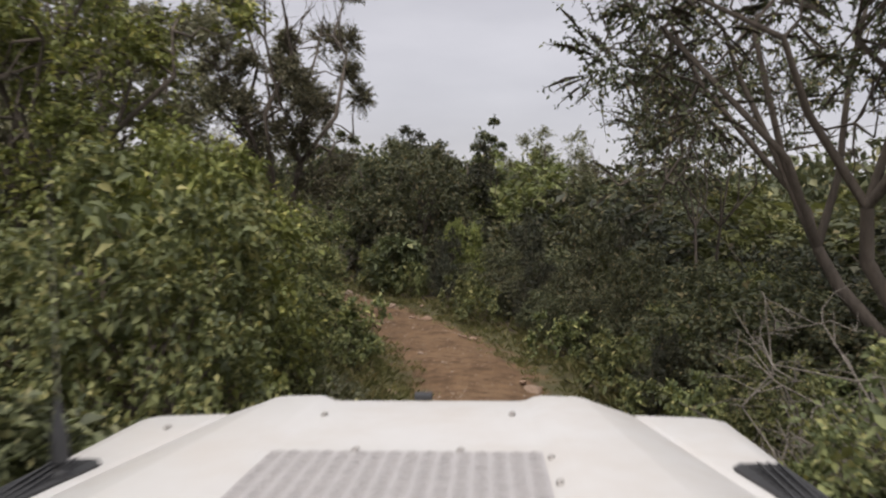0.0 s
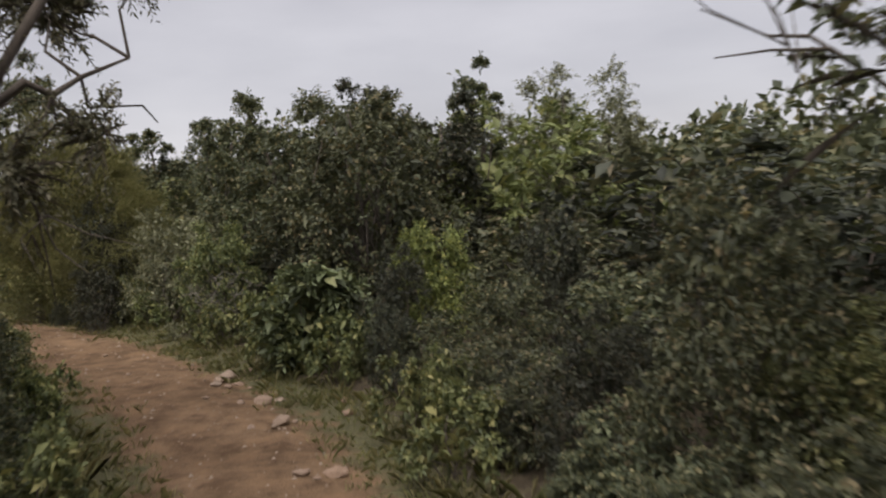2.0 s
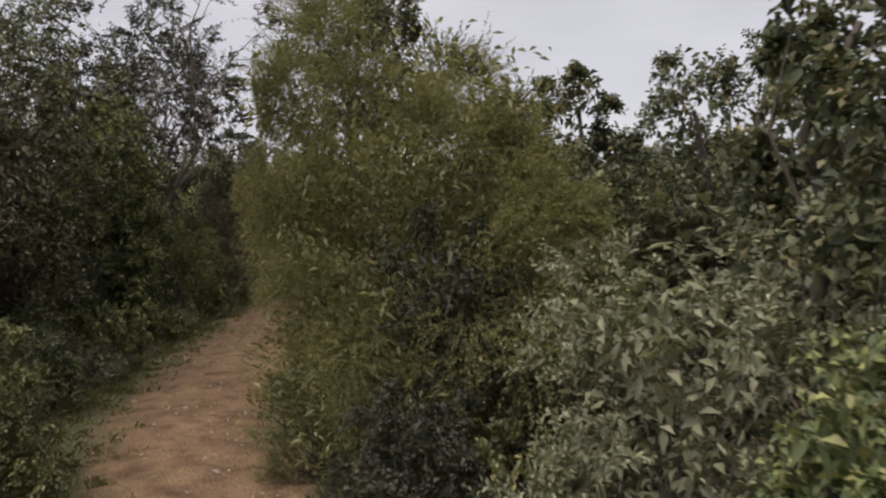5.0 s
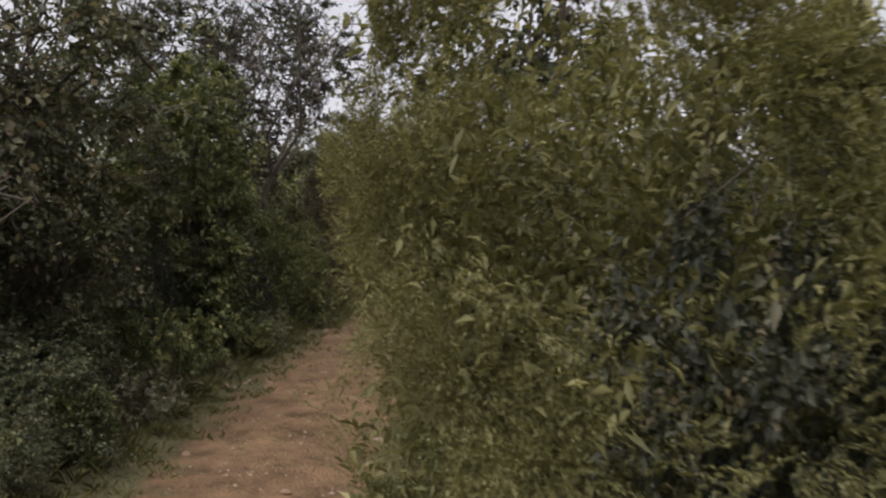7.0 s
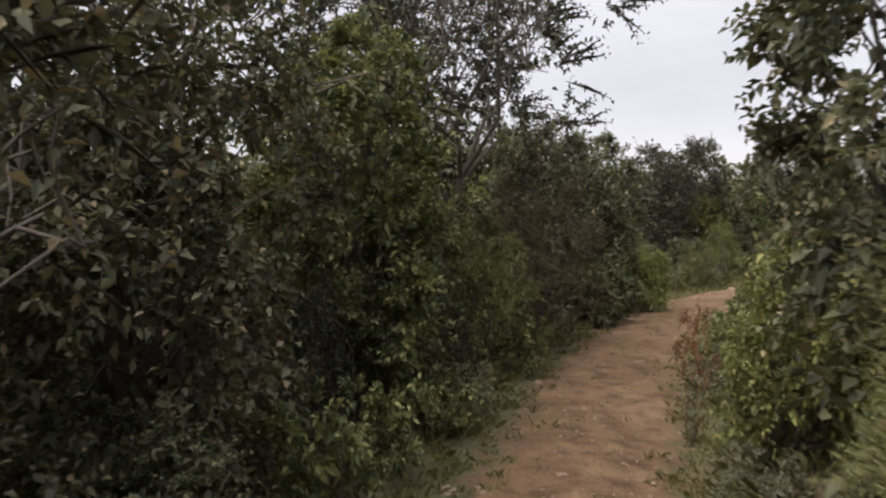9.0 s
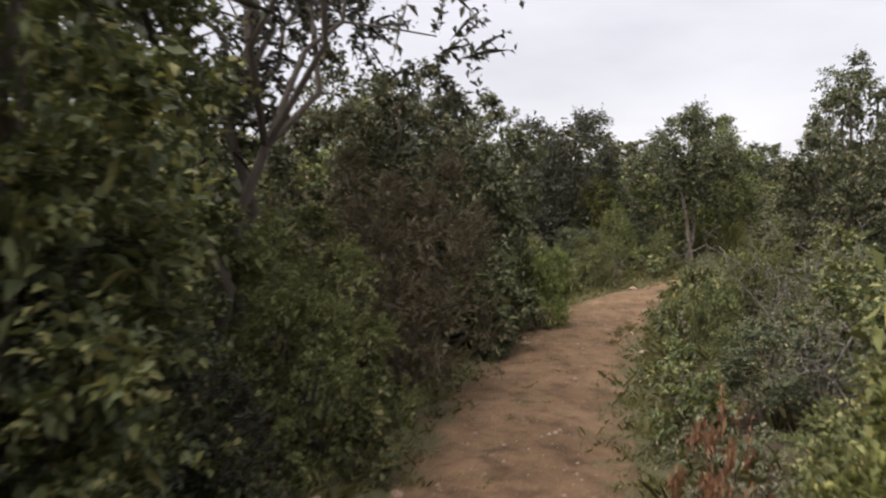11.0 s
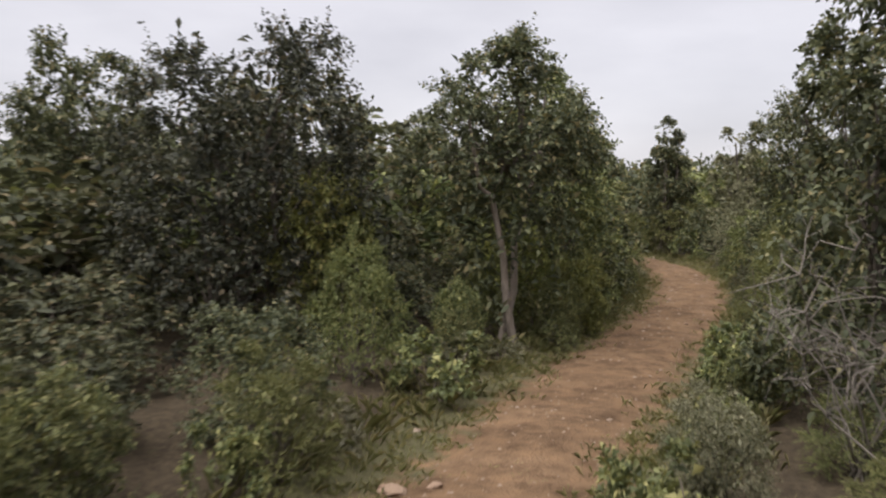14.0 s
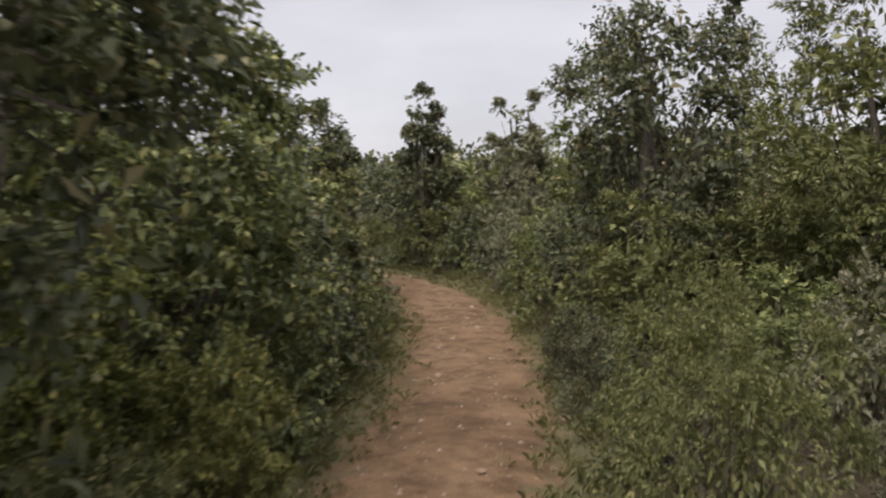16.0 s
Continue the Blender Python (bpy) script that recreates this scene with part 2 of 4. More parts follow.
def spray_leaves(rng, style, start, way, length, grow=1.0):
    """Leaf blades along sprays that start, point and reach as given, and the sprays' own stalks."""
    ll, lw, per, off, _ = STYLE[style]
    n = len(start)
    s = np.tile(np.linspace(0.12, 1.0, per), (n, 1)) + rng.uniform(-0.04, 0.04, (n, per))
    bend = np.array([0, 0, -0.18]) * (s**2)[..., None]
    p = start[:, None] + (way[:, None] * s[..., None] + bend) * length[:, None, None]
    perp = unit(np.cross(way, rng.normal(size=(n, 3))))
    perp2 = np.cross(way, perp)
    ang = np.arange(per)[None] * 2.4 + rng.uniform(0, 6.28, (n, 1))
    out = np.cos(ang)[..., None] * perp[:, None] + np.sin(ang)[..., None] * perp2[:, None]
    along = way[:, None] * 0.6 + out * off + rng.normal(size=(n, per, 3)) * 0.2
    m = n * per
    size = grow * rng.uniform(0.6, 1.2, m) * np.tile(np.linspace(1.05, 0.75, per), n)
    leaves = blades(rng, p.reshape(m, 3), along.reshape(m, 3), ll * size, lw * size)
    return leaves, blades(rng, start, way, length * 0.95, np.full(n, 0.007), 0.3, 0.16)


def lobe_sprays(rng, style, heads, radii, outward, count, tufts=0.06):
    """Sprays that make rounded tufts round the heads, a few of them long young shoots."""
    n = len(heads) * count
    h, r, o = np.repeat(heads, count, 0), np.repeat(radii, count), np.repeat(outward, count, 0)
    d = unit(rng.normal(size=(n, 3)) + o * 0.8 + np.array([0, 0, 0.35]))
    start = h + d * (r * rng.uniform(0.1, 0.5, n))[:, None]
    shoot = (rng.random(n) < tufts) & (d[:, 2] > 0.1)
    way = unit(d + np.array([0, 0, STYLE[style][4]]) + rng.normal(size=(n, 3)) * 0.3 + shoot[:, None] * np.array([0, 0, 1.0]))
    length = r * rng.uniform(0.5, 0.9, n) * np.where(shoot, 1.6, 1.0)
    return start, way, np.maximum(length, 0.10)


def old_leaves(rng, heads, radii, count, size, slim=0.45):
    """Wide old leaves near the heads, deep in the crown."""
    n = len(heads) * count
    base = np.repeat(heads, count, 0) + np.clip(rng.normal(size=(n, 3)), -1.8, 1.8) * (np.repeat(radii, count) * 0.26)[:, None]
    return blades(rng, base, rng.normal(size=(n, 3)), size * rng.uniform(0.8, 1.3, n), size * slim * rng.uniform(0.8, 1.3, n))


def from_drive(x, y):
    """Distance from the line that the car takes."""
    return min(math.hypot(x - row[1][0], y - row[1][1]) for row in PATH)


def cut_back(leaves, x, y, gap):
    """Leaves of a plant at (x, y), cleared from the camera's path up to the car's roof, with a ragged edge."""
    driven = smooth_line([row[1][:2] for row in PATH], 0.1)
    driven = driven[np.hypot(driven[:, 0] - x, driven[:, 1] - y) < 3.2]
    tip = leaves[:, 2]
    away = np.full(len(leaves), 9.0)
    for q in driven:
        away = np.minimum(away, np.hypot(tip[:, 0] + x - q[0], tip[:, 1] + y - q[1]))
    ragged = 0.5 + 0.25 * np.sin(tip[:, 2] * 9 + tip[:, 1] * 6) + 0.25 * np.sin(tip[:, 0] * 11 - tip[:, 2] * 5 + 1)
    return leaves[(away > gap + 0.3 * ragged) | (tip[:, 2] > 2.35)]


def shrub_meshes(name, style, seed, radius, height, lobes, sprays, grow=1.0, core=14, cut_from=None, thick=0.014, hollows=(), low=0.10, tuft=0.36, top_heavy=0.45, fork=0.0, young=0):
    """The stems and the crown of one shrub, standing on z = 0: tufts of sprays over a lumpy dome."""
    rng = np.random.default_rng(seed)
    k = np.arange(lobes)
    h = low + (0.97 - low) * ((k + rng.random(lobes)) / lobes) ** 0.85
    turn = k * 2.39996 + rng.uniform(-0.5, 0.5, lobes)
    lump = 0.88 + 0.15 * np.sin(turn * 2 + seed + h * 5) + 0.10 * np.sin(turn * 3 - seed + h * 9)
    top = np.sqrt(np.clip(1 - ((h - top_heavy) / (1.07 - top_heavy)).clip(0, 1) ** 2, 0.04, 1))
    if low > 0.18:
        top = np.sqrt(np.clip(1 - ((h - (low + 1) / 2) / (0.62 * (1 - low))) ** 2, 0.1, 1))
    r = radius * top * lump * rng.uniform(0.58, 0.82, lobes)
    peak = height * (0.84 + 0.12 * np.sin(turn * 2 + 3 * seed))
    heads = np.stack([np.cos(turn) * r, np.sin(turn) * r, 0.05 + h * peak * 0.9], 1)
    radii = radius * tuft * rng.uniform(0.72, 1.2, lobes) * (1.1 - 0.3 * h)
    outward = unit(heads - np.array([0, 0, height * 0.38]))
    for x, y, z, gap in hollows:
        keep = np.linalg.norm((heads - np.array([x, y, z])) / np.array([1.1, 1.1, 0.8]), axis=1) > gap
        heads, radii, outward = heads[keep], radii[keep], outward[keep]
    beside = np.zeros(len(heads), bool)
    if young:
        beside = np.array([from_drive(p[0] + cut_from[0], p[1] + cut_from[1]) < 1.25 for p in heads])
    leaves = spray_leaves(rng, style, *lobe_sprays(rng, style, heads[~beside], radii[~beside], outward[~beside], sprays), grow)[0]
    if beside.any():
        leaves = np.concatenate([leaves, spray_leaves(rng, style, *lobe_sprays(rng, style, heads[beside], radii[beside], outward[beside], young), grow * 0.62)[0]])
    wide = max(0.05, STYLE[style][0] * 1.35 * grow)
    body = np.clip(rng.normal(size=(lobes, 3)), -1.6, 1.6) * np.array([0.26 * radius, 0.26 * radius, 0.20 * height]) + np.array([0, 0, 0.42 * height])
    slim = 0.45 if STYLE[style][1] > 0.012 else 0.36
    inner = np.concatenate([old_leaves(rng, heads[~beside], radii[~beside], core, wide, slim), old_leaves(rng, body, np.full(lobes, radius * 0.4), core * 2, wide * 1.2, slim)])
    leaves = np.concatenate([leaves, inner])
    for x, y, z, gap in hollows:
        leaves = leaves[np.linalg.norm((leaves[:, 2] - np.array([x, y, z])) / np.array([1.25, 1.25, 0.8]), axis=1) > gap]
    leaves = leaves[leaves[:, :, 2].min(1) > 0.0]
    if cut_from:
        leaves = cut_back(leaves, *cut_from)
    verts, faces = [], []
    roots = rng.normal(size=(5, 3)) * np.array([0.12, 0.12, 0]) * radius + np.array([0, 0, fork])
    ends = heads * 0.92
    for p in ends if radius < 1.5 else ends[(ends[:, 2] > 0.9) & (ends[:, 1] > -0.3)]:
        pts = limb(rng, roots[rng.integers(5)], p, 3, 0.06, 0.08)
        tube(verts, faces, pts, np.linspace(thick, 0.004, 4) * (0.6 + 0.4 * radius), 3)
    return mesh_of(name + "_stems", verts, faces, BARK), quads(name + "_leaves", leaves, LEAF[style])


LABEL = {
    "broad": "dense mid-green broadleaf shrub beside the dirt track",
    "bright": "bright fresh-green leafy shrub beside the dirt track",
    "dark": "dense dark evergreen shrub in the thicket",
    "deep": "dense very dark evergreen shrub in the shaded thicket",
    "olive": "feathery olive-green heath bush beside the track",
    "grey": "grey-green twiggy heath shrub beside the track",
    "brown": "dry reddish-brown heath bush with upright twigs",
    "rust": "small shrub with withered rust-red leaves",
    "large": "shrub with large grey-green leaves beside the dirt track",
}


def shrub(style, seed, radius, height, lobes, sprays, grow=1.0, **more):
    thing = tagged(new(style + "_shrub"), LABEL[style], "shrub", "thicket shrubs")
    stems, leaves = shrub_meshes(style + "_shrub", style, seed, radius, height, lobes, sprays, grow, **more)
    part("branchwork", stems, BARK, thing, "thin grey-brown stems")
    part("crown", leaves, LEAF[style], thing)
    return thing


def tree(label, style, seed, x, y, height, spread, trunks, fork, clumps, twigs, bark=BARK, lean=(0, 0), thick=0.07, low=0.45, grow=1.0, bare=0, full=1.0):
    """A small tree: crooked trunks that fork, limbs, and a broken crown of leafy clumps."""
    rng = np.random.default_rng(seed)
    thing = tagged(new("tree"), label, "tree", "thicket trees")
    thing.matrix_basis = pose(x, y, 0)
    tv, tf, lv, lf = [], [], [], []
    tips = []
    for k in range(trunks):
        a = np.array([*(rng.normal(size=2) * 0.10 * (trunks > 1)), -0.05])
        q = 2 * math.pi * (k + rng.random() * 0.6) / trunks
        b = np.array([math.cos(q) * 0.22 * spread * (trunks > 1) + lean[0] * 0.5, math.sin(q) * 0.22 * spread * (trunks > 1) + lean[1] * 0.5, fork * rng.uniform(0.85, 1.15)])
        pts = limb(rng, a, b, 4, 0.05)
        tube(tv, tf, pts, np.linspace(thick * 1.25, thick * 0.75, 5), 7)
        for j in range(5):
            q2 = q + rng.uniform(-1.6, 1.6)
            e = np.array([b[0] + math.cos(q2) * spread * rng.uniform(0.3, 0.75) + lean[0] * 0.4, b[1] + math.sin(q2) * spread * rng.uniform(0.3, 0.75) + lean[1] * 0.4, rng.uniform(low + 0.15, 0.92) * height])
            bp = limb(rng, b, e, 4, 0.07, 0.06)
            tube(lv, lf, bp, np.linspace(thick * 0.62, thick * 0.16, 5), 5)
            for i in (2, 3, 4):
                for _ in range(2):
                    tip = bp[i] + unit(rng.normal(size=3) + np.array([0, 0, 0.5])) * spread * rng.uniform(0.25, 0.5)
                    tube(lv, lf, limb(rng, bp[i], tip, 3, 0.09), np.linspace(thick * 0.22, 0.005, 4), 4)
                    tips.append(tip)
    tips = np.array(tips)
    for _ in range(bare):
        a = tips[rng.integers(len(tips))]
        for _ in range(4):
            e = a + unit(rng.normal(size=3) + np.array([0, 0, 0.7])) * rng.uniform(0.35, 0.9)
            tube(lv, lf, limb(rng, a, e, 3, 0.1), np.linspace(0.012, 0.003, 4), 3)
            for _ in range(3):
                g = e + unit(rng.normal(size=3) + np.array([0, 0, 0.6])) * 0.3
                tube(lv, lf, limb(rng, (a + e) / 2, g, 2, 0.1), np.linspace(0.006, 0.002, 3), 3)
    heads = tips[rng.permutation(len(tips))][: max(14, int(len(tips) * 0.75))]
    heads = heads + rng.normal(size=heads.shape) * 0.05 * spread
    heads[:, 2] = np.clip(heads[:, 2], height * low, height * 0.96)
    radii = spread * rng.uniform(0.20, 0.34, len(heads)) * full
    mid = np.array([lean[0] * 0.8, lean[1] * 0.8, height * (low + 1) / 2])
    out = unit(heads - mid)
    part("trunk", mesh_of("tree_trunk", tv, tf, bark, True), bark, thing)
    part("branchwork", mesh_of("tree_limbs", lv, lf, bark, True), bark, thing)
    leaves, sprigs = spray_leaves(rng, style, *lobe_sprays(rng, style, heads, radii, out, max(6, round(clumps * twigs / len(heads))), 0.05), grow)
    wide = STYLE[style][0] * 1.3 * grow
    leaves = np.concatenate([leaves, old_leaves(rng, heads, radii, round(7 * full), wide)])
    leaves, sprigs = cut_back(leaves, x, y, 0.55), cut_back(sprigs, x, y, 0.5)
    crown = part("crown", quads("tree_leaves", leaves, LEAF[style]), LEAF[style], thing)
    tagged(part("twigwork", quads("tree_twigs", sprigs, bark), bark, crown), kind="stuff")
    return thing


def thick_tree(label, style, seed, x, y, radius, height, lobes=46, sprays=26, low=0.12, grow=1.25, tuft=0.31, trunks=2, bark=BARK, thick=0.05, top_heavy=0.5, core=12, splay=0.28):
    """A small tree with a full, lobed crown."""
    rng = np.random.default_rng(seed + 900)
    thing = tagged(new("tree"), label, "tree", "thicket trees")
    thing.matrix_basis = pose(x, y, 0)
    stems, leaves = shrub_meshes("tree", style, seed, radius, height, lobes, sprays, grow, low=low, tuft=tuft, thick=0.02, top_heavy=top_heavy, core=core, fork=height * max(low, 0.12), cut_from=(x, y, 0.5))
    tv, tf = [], []
    for k in range(trunks):
        q = 2 * math.pi * (k + rng.random() * 0.5) / trunks
        reach = radius * (splay if trunks > 1 else 0.1)
        b = np.array([math.cos(q) * reach, math.sin(q) * reach, height * rng.uniform(0.62, 0.78)])
        tube(tv, tf, limb(rng, np.array([*(rng.normal(size=2) * 0.06), -0.05]), b, 5, 0.035), np.linspace(thick * 1.2, thick * 0.35, 6), 7)
    part("trunk", mesh_of("tree_trunk", tv, tf, bark, True), bark, thing)
    part("branchwork", stems, BARK, thing)
    part("crown", leaves, LEAF[style], thing)
    return thing


# ---- the track ----
TRACK = [(0, -6), (0, 0), (0.45, 5), (0.2, 8.5), (-0.8, 11.5), (-1.95, 13.4), (-3.3, 15.15), (-4.6, 16.4), (-6.0, 17.7), (-7.3, 18.9), (-8.95, 21.3), (-10.75, 24.2), (-12.0, 26.9), (-13.0, 30), (-13.2, 33.2), (-13.1, 37.3), (-13.0, 41), (-13.5, 45), (-14.8, 48.5), (-18, 51.5)]


def smooth_line(points, step=0.25):
    p = np.array(points, float)
    p = np.vstack([2 * p[0] - p[1], p, 2 * p[-1] - p[-2]])
    rows = []
    for i in range(1, len(p) - 2):
        a, b, c, d = p[i - 1 : i + 3]
        n = max(2, int(np.linalg.norm(c - b) / step))
        for f in np.arange(n) / n:
            rows.append(0.5 * (2 * b + (c - a) * f + (2 * a - 5 * b + 4 * c - d) * f**2 + (3 * b - a - 3 * c + d) * f**3))
    return np.array(rows)


LINE = smooth_line(TRACK)
WAY = unit(np.gradient(LINE, axis=0))


def from_track(x, y):
    """Distance from the middle of the track, and the side: positive on its right."""
    d = np.hypot(LINE[:, 0] - x, LINE[:, 1] - y)
    i = int(d.argmin())
    return d[i], WAY[i][1] * (x - LINE[i][0]) - WAY[i][0] * (y - LINE[i][1])


def ground_height(x, y):
    d, s = from_track(x, y)
    rut = -0.06 * math.exp(-((abs(s) - 0.68) / 0.2) ** 2) if d < 1.6 else 0.0
    bank = 0.16 * min(1.0, max(0.0, d - 1.0) / 1.6)
    return rut + bank + 0.035 * noise.noise(Vector((x * 0.9, y * 0.9, 0))) + 0.015 * noise.noise(Vector((x * 3.3, y * 3.3, 4)))


def build_ground():
    far = [60, 120, 300, 800, 2500]
    xs = np.concatenate([[-30 - v for v in far[::-1]], np.arange(-30, 14.01, 0.3), [14 + v for v in far]])
    ys = np.concatenate([[-12 - v for v in far[::-1]], np.arange(-12, 60.01, 0.3), [60 + v for v in far]])
    verts, worn = [], []
    for y in ys:
        for x in xs:
            inside = -30 <= x <= 14 and -12 <= y <= 60
            verts.append((x, y, ground_height(x, y) if inside else 0.16))
            d = from_track(x, y)[0] if inside else 9.0
            worn.append(min(1.0, max(0.0, 1.0 - (d - 0.2) / 1.15)))
    w = len(xs)
    faces = [(j * w + i, j * w + i + 1, (j + 1) * w + i + 1, (j + 1) * w + i) for j in range(len(ys) - 1) for i in range(w - 1)]
    me = mesh_of("ground", verts, faces, ground_material(), True)
    att = me.attributes.new("worn", "FLOAT", "POINT")
    att.data.foreach_set("value", np.array(worn, np.float32))
    return tagged(new("ground", me), "red-brown dirt track through dry leaf-littered bush soil", "ground", kind="structure")


build_ground()

# ---- shrubs of the thicket ----
STOCK = {}
for style, seeds, size in (("broad", (1, 2, 3), (1.0, 2.3)), ("bright", (4, 5), (0.95, 2.0)), ("dark", (6, 7, 8), (1.0, 2.5)), ("deep", (14, 15), (1.0, 2.5)), ("olive", (9, 10), (1.0, 2.2)), ("grey", (11, 12), (0.95, 1.8)), ("brown", (13,), (0.9, 2.0)), ("large", (16,), (0.7, 1.5))):
    STOCK[style] = [shrub(style, s, *size, lobes=26 if style != "large" else 14, sprays=26, grow=1.2) for s in seeds]
for style, seeds in (("broad", (21, 22)), ("dark", (23, 24)), ("deep", (27, 28)), ("olive", (25,)), ("grey", (26,))):
    fine = STYLE[style][2] > 15
    STOCK["far_" + style] = [shrub(style, s, 1.05, 2.4, lobes=24, sprays=12, grow=1.9 if fine else 1.65, core=10) for s in seeds]
    STOCK["back_" + style] = [shrub(style, s + 20, 1.1, 2.4, lobes=20, sprays=7, grow=2.5 if fine else 2.1, core=9, low=0.2) for s in seeds[:1]]
USED = set()


def put(style, x, y, scale, tall=1.0, turn=None, which=None):
    """Sets a shrub of the stock, or a copy of it, on the ground."""
    k = random.randrange(len(STOCK[style])) if which is None else which
    turn = random.uniform(0, 360) if turn is None else turn
    z = ground_height(x, y) - 0.03
    m = pose(x, y, z, random.uniform(-5, 5), random.uniform(-5, 5), turn) @ Matrix.Diagonal((scale, scale, scale * tall, 1))
    if (style, k) not in USED:
        USED.add((style, k))
        STOCK[style][k].matrix_basis = m
        return STOCK[style][k]
    return copy_thing(STOCK[style][k], m)


# Which kinds grow where along the track: (from y, to y, side, weights)
ZONES = [
    (-12, 9, -1, {"broad": 6, "bright": 3}),
    (-12, 6, 1, {"broad": 4, "grey": 3, "dark": 3}),
    (6, 17.5, 1, {"deep": 6, "dark": 4, "olive": 1}),
    (9, 15.5, -1, {"dark": 4, "deep": 4, "broad": 2}),
    (15.5, 22, -1, {"deep": 1, "dark": 5, "broad": 2}),
    (17.5, 22, 1, {"olive": 4, "broad": 2, "grey": 1}),
    (22, 30, -1, {"broad": 3, "dark": 4, "olive": 3, "brown": 1}),
    (22, 30, 1, {"broad": 3, "olive": 3, "dark": 3, "grey": 2}),
    (30, 70, -1, {"broad": 4, "dark": 4, "olive": 2, "bright": 1}),
    (30, 70, 1, {"olive": 5, "dark": 4, "grey": 2, "broad": 1}),
]


def kind_at(y, side):
    for a, b, s, w in ZONES:
        if a <= y < b and s == side:
            return random.choices(list(w), list(w.values()))[0]
    return "dark"


random.seed(7)
taken = []


def reserve(style, x, y, scale, tall=1.0, which=None):
    taken.append((x, y))
    return put(style, x, y, scale, tall, which=which)


# shrubs that stand out
reserve("bright", -1.75, 5.6, 0.95, 1.15)
reserve("broad", -1.6, 4.3, 0.8, 1.1)
reserve("grey", -2.95, 17.0, 0.80, 1.12)
reserve("bright", -7.2, 22.8, 0.85, 1.2)
reserve("bright", -8.15, 22.4, 0.68, 1.25)
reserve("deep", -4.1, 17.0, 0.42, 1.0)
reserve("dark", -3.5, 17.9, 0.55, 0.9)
# two dark-leaved shrubs added in the heath bush, coloured as its hollow's shade
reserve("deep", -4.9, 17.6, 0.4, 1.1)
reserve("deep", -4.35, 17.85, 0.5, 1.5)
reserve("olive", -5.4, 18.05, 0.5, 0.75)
# added backing inside the heath bush, closing gaps in its foliage
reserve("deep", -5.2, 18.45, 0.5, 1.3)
reserve("broad", -2.2, 16.0, 0.52, 1.25)
reserve("large", -0.75, 14.05, 0.8, 0.95)
reserve("broad", -6.95, 16.8, 0.5, 1.0)
reserve("dark", -6.25, 16.1, 0.5, 1.1)
reserve("dark", -7.9, 17.7, 0.5, 1.0)
reserve("deep", -11.25, 22.2, 0.9, 1.05)
reserve("dark", -10.95, 21.2, 0.75, 1.0)
reserve("deep", -10.4, 20.3, 0.62, 1.1)
for k in range(9):
    reserve((("dark", "broad", "olive") if k < 5 else ("deep", "dark", "deep"))[k % 3], 2.25 + 0.25 * (k % 2) - 0.004 * k * k - max(0, k - 4) * 0.14, 6.2 + 0.95 * k, 0.78 + 0.08 * (k % 3), 0.68 if k < 4 else 0.85)
reserve("brown", -12.3, 24.85, 1.0, 1.1)
reserve("olive", -11.6, 23.2, 0.62, 1.2)
reserve("dark", -8.4, 18.2, 0.6, 1.0)
reserve("dark", -9.2, 18.7, 0.65, 1.0)
reserve("dark", -7.4, 17.2, 0.55, 1.0)
reserve("large", -12.75, 26.7, 0.85, 1.05)
reserve("olive", -14.3, 32.05, 0.85, 1.25)
reserve("large", -1.5, 2.95, 0.75, 1.1)
reserve("bright", -12.95, 28.2, 0.42, 1.2)
reserve("olive", -10.55, 28.7, 0.75, 1.1)
reserve("bright", -15.9, 35.2, 0.75, 1.2)
reserve("olive", -4.45, 19.6, 1.2, 1.05)
for x, y, size in ((-10.85, 28.9, 0.5), (-10.65, 27.6, 0.55), (-10.2, 26.6, 0.5)):
    reserve("broad", x, y, size)
for kind, x, y, tall in (("grey", -11.5, 29.6, 1.1), ("broad", -11.75, 30.6, 0.9), ("olive", -11.9, 31.6, 1.0), ("grey", -12.0, 32.6, 1.05), ("olive", -12.0, 33.6, 0.95), ("broad", -11.95, 34.6, 0.9)):
    reserve(kind, x, y, 0.45, tall)
reserve("grey", -10.4, 32.2, 0.8, 0.9)
reserve("olive", -14.9, 34.1, 0.72, 1.2)
reserve("broad", -14.5, 35.2, 0.6, 0.85)
reserve("broad", -14.6, 35.6, 0.6, 1.0)
reserve("olive", -15.2, 33.3, 0.7, 0.95)
reserve("bright", 0.35, 14.4, 0.55, 1.15)
reserve("olive", -14.95, 30.2, 0.95, 1.05)
reserve("broad", -13.95, 36.9, 0.62, 1.2)
reserve("bright", -13.95, 37.9, 0.45, 1.2)
reserve("olive", -11.75, 37.6, 0.8, 1.05)
reserve("olive", -11.7, 38.9, 0.85, 1.0)
reserve("dark", -12.0, 40.2, 0.6, 1.05)
reserve("dark", -12.1, 41.3, 0.6, 1.0)
reserve("broad", -14.35, 40.1, 0.6, 1.1)
reserve("dark", 1.85, 7.9, 0.55, 1.4)
reserve("dark", 1.7, 8.8, 0.6, 1.2)
reserve("dark", 1.75, 10.1, 0.7, 1.35)
reserve("dark", 0.9, 12.6, 0.6, 1.3)
reserve("olive", 1.6, 12.4, 0.7, 1.1)


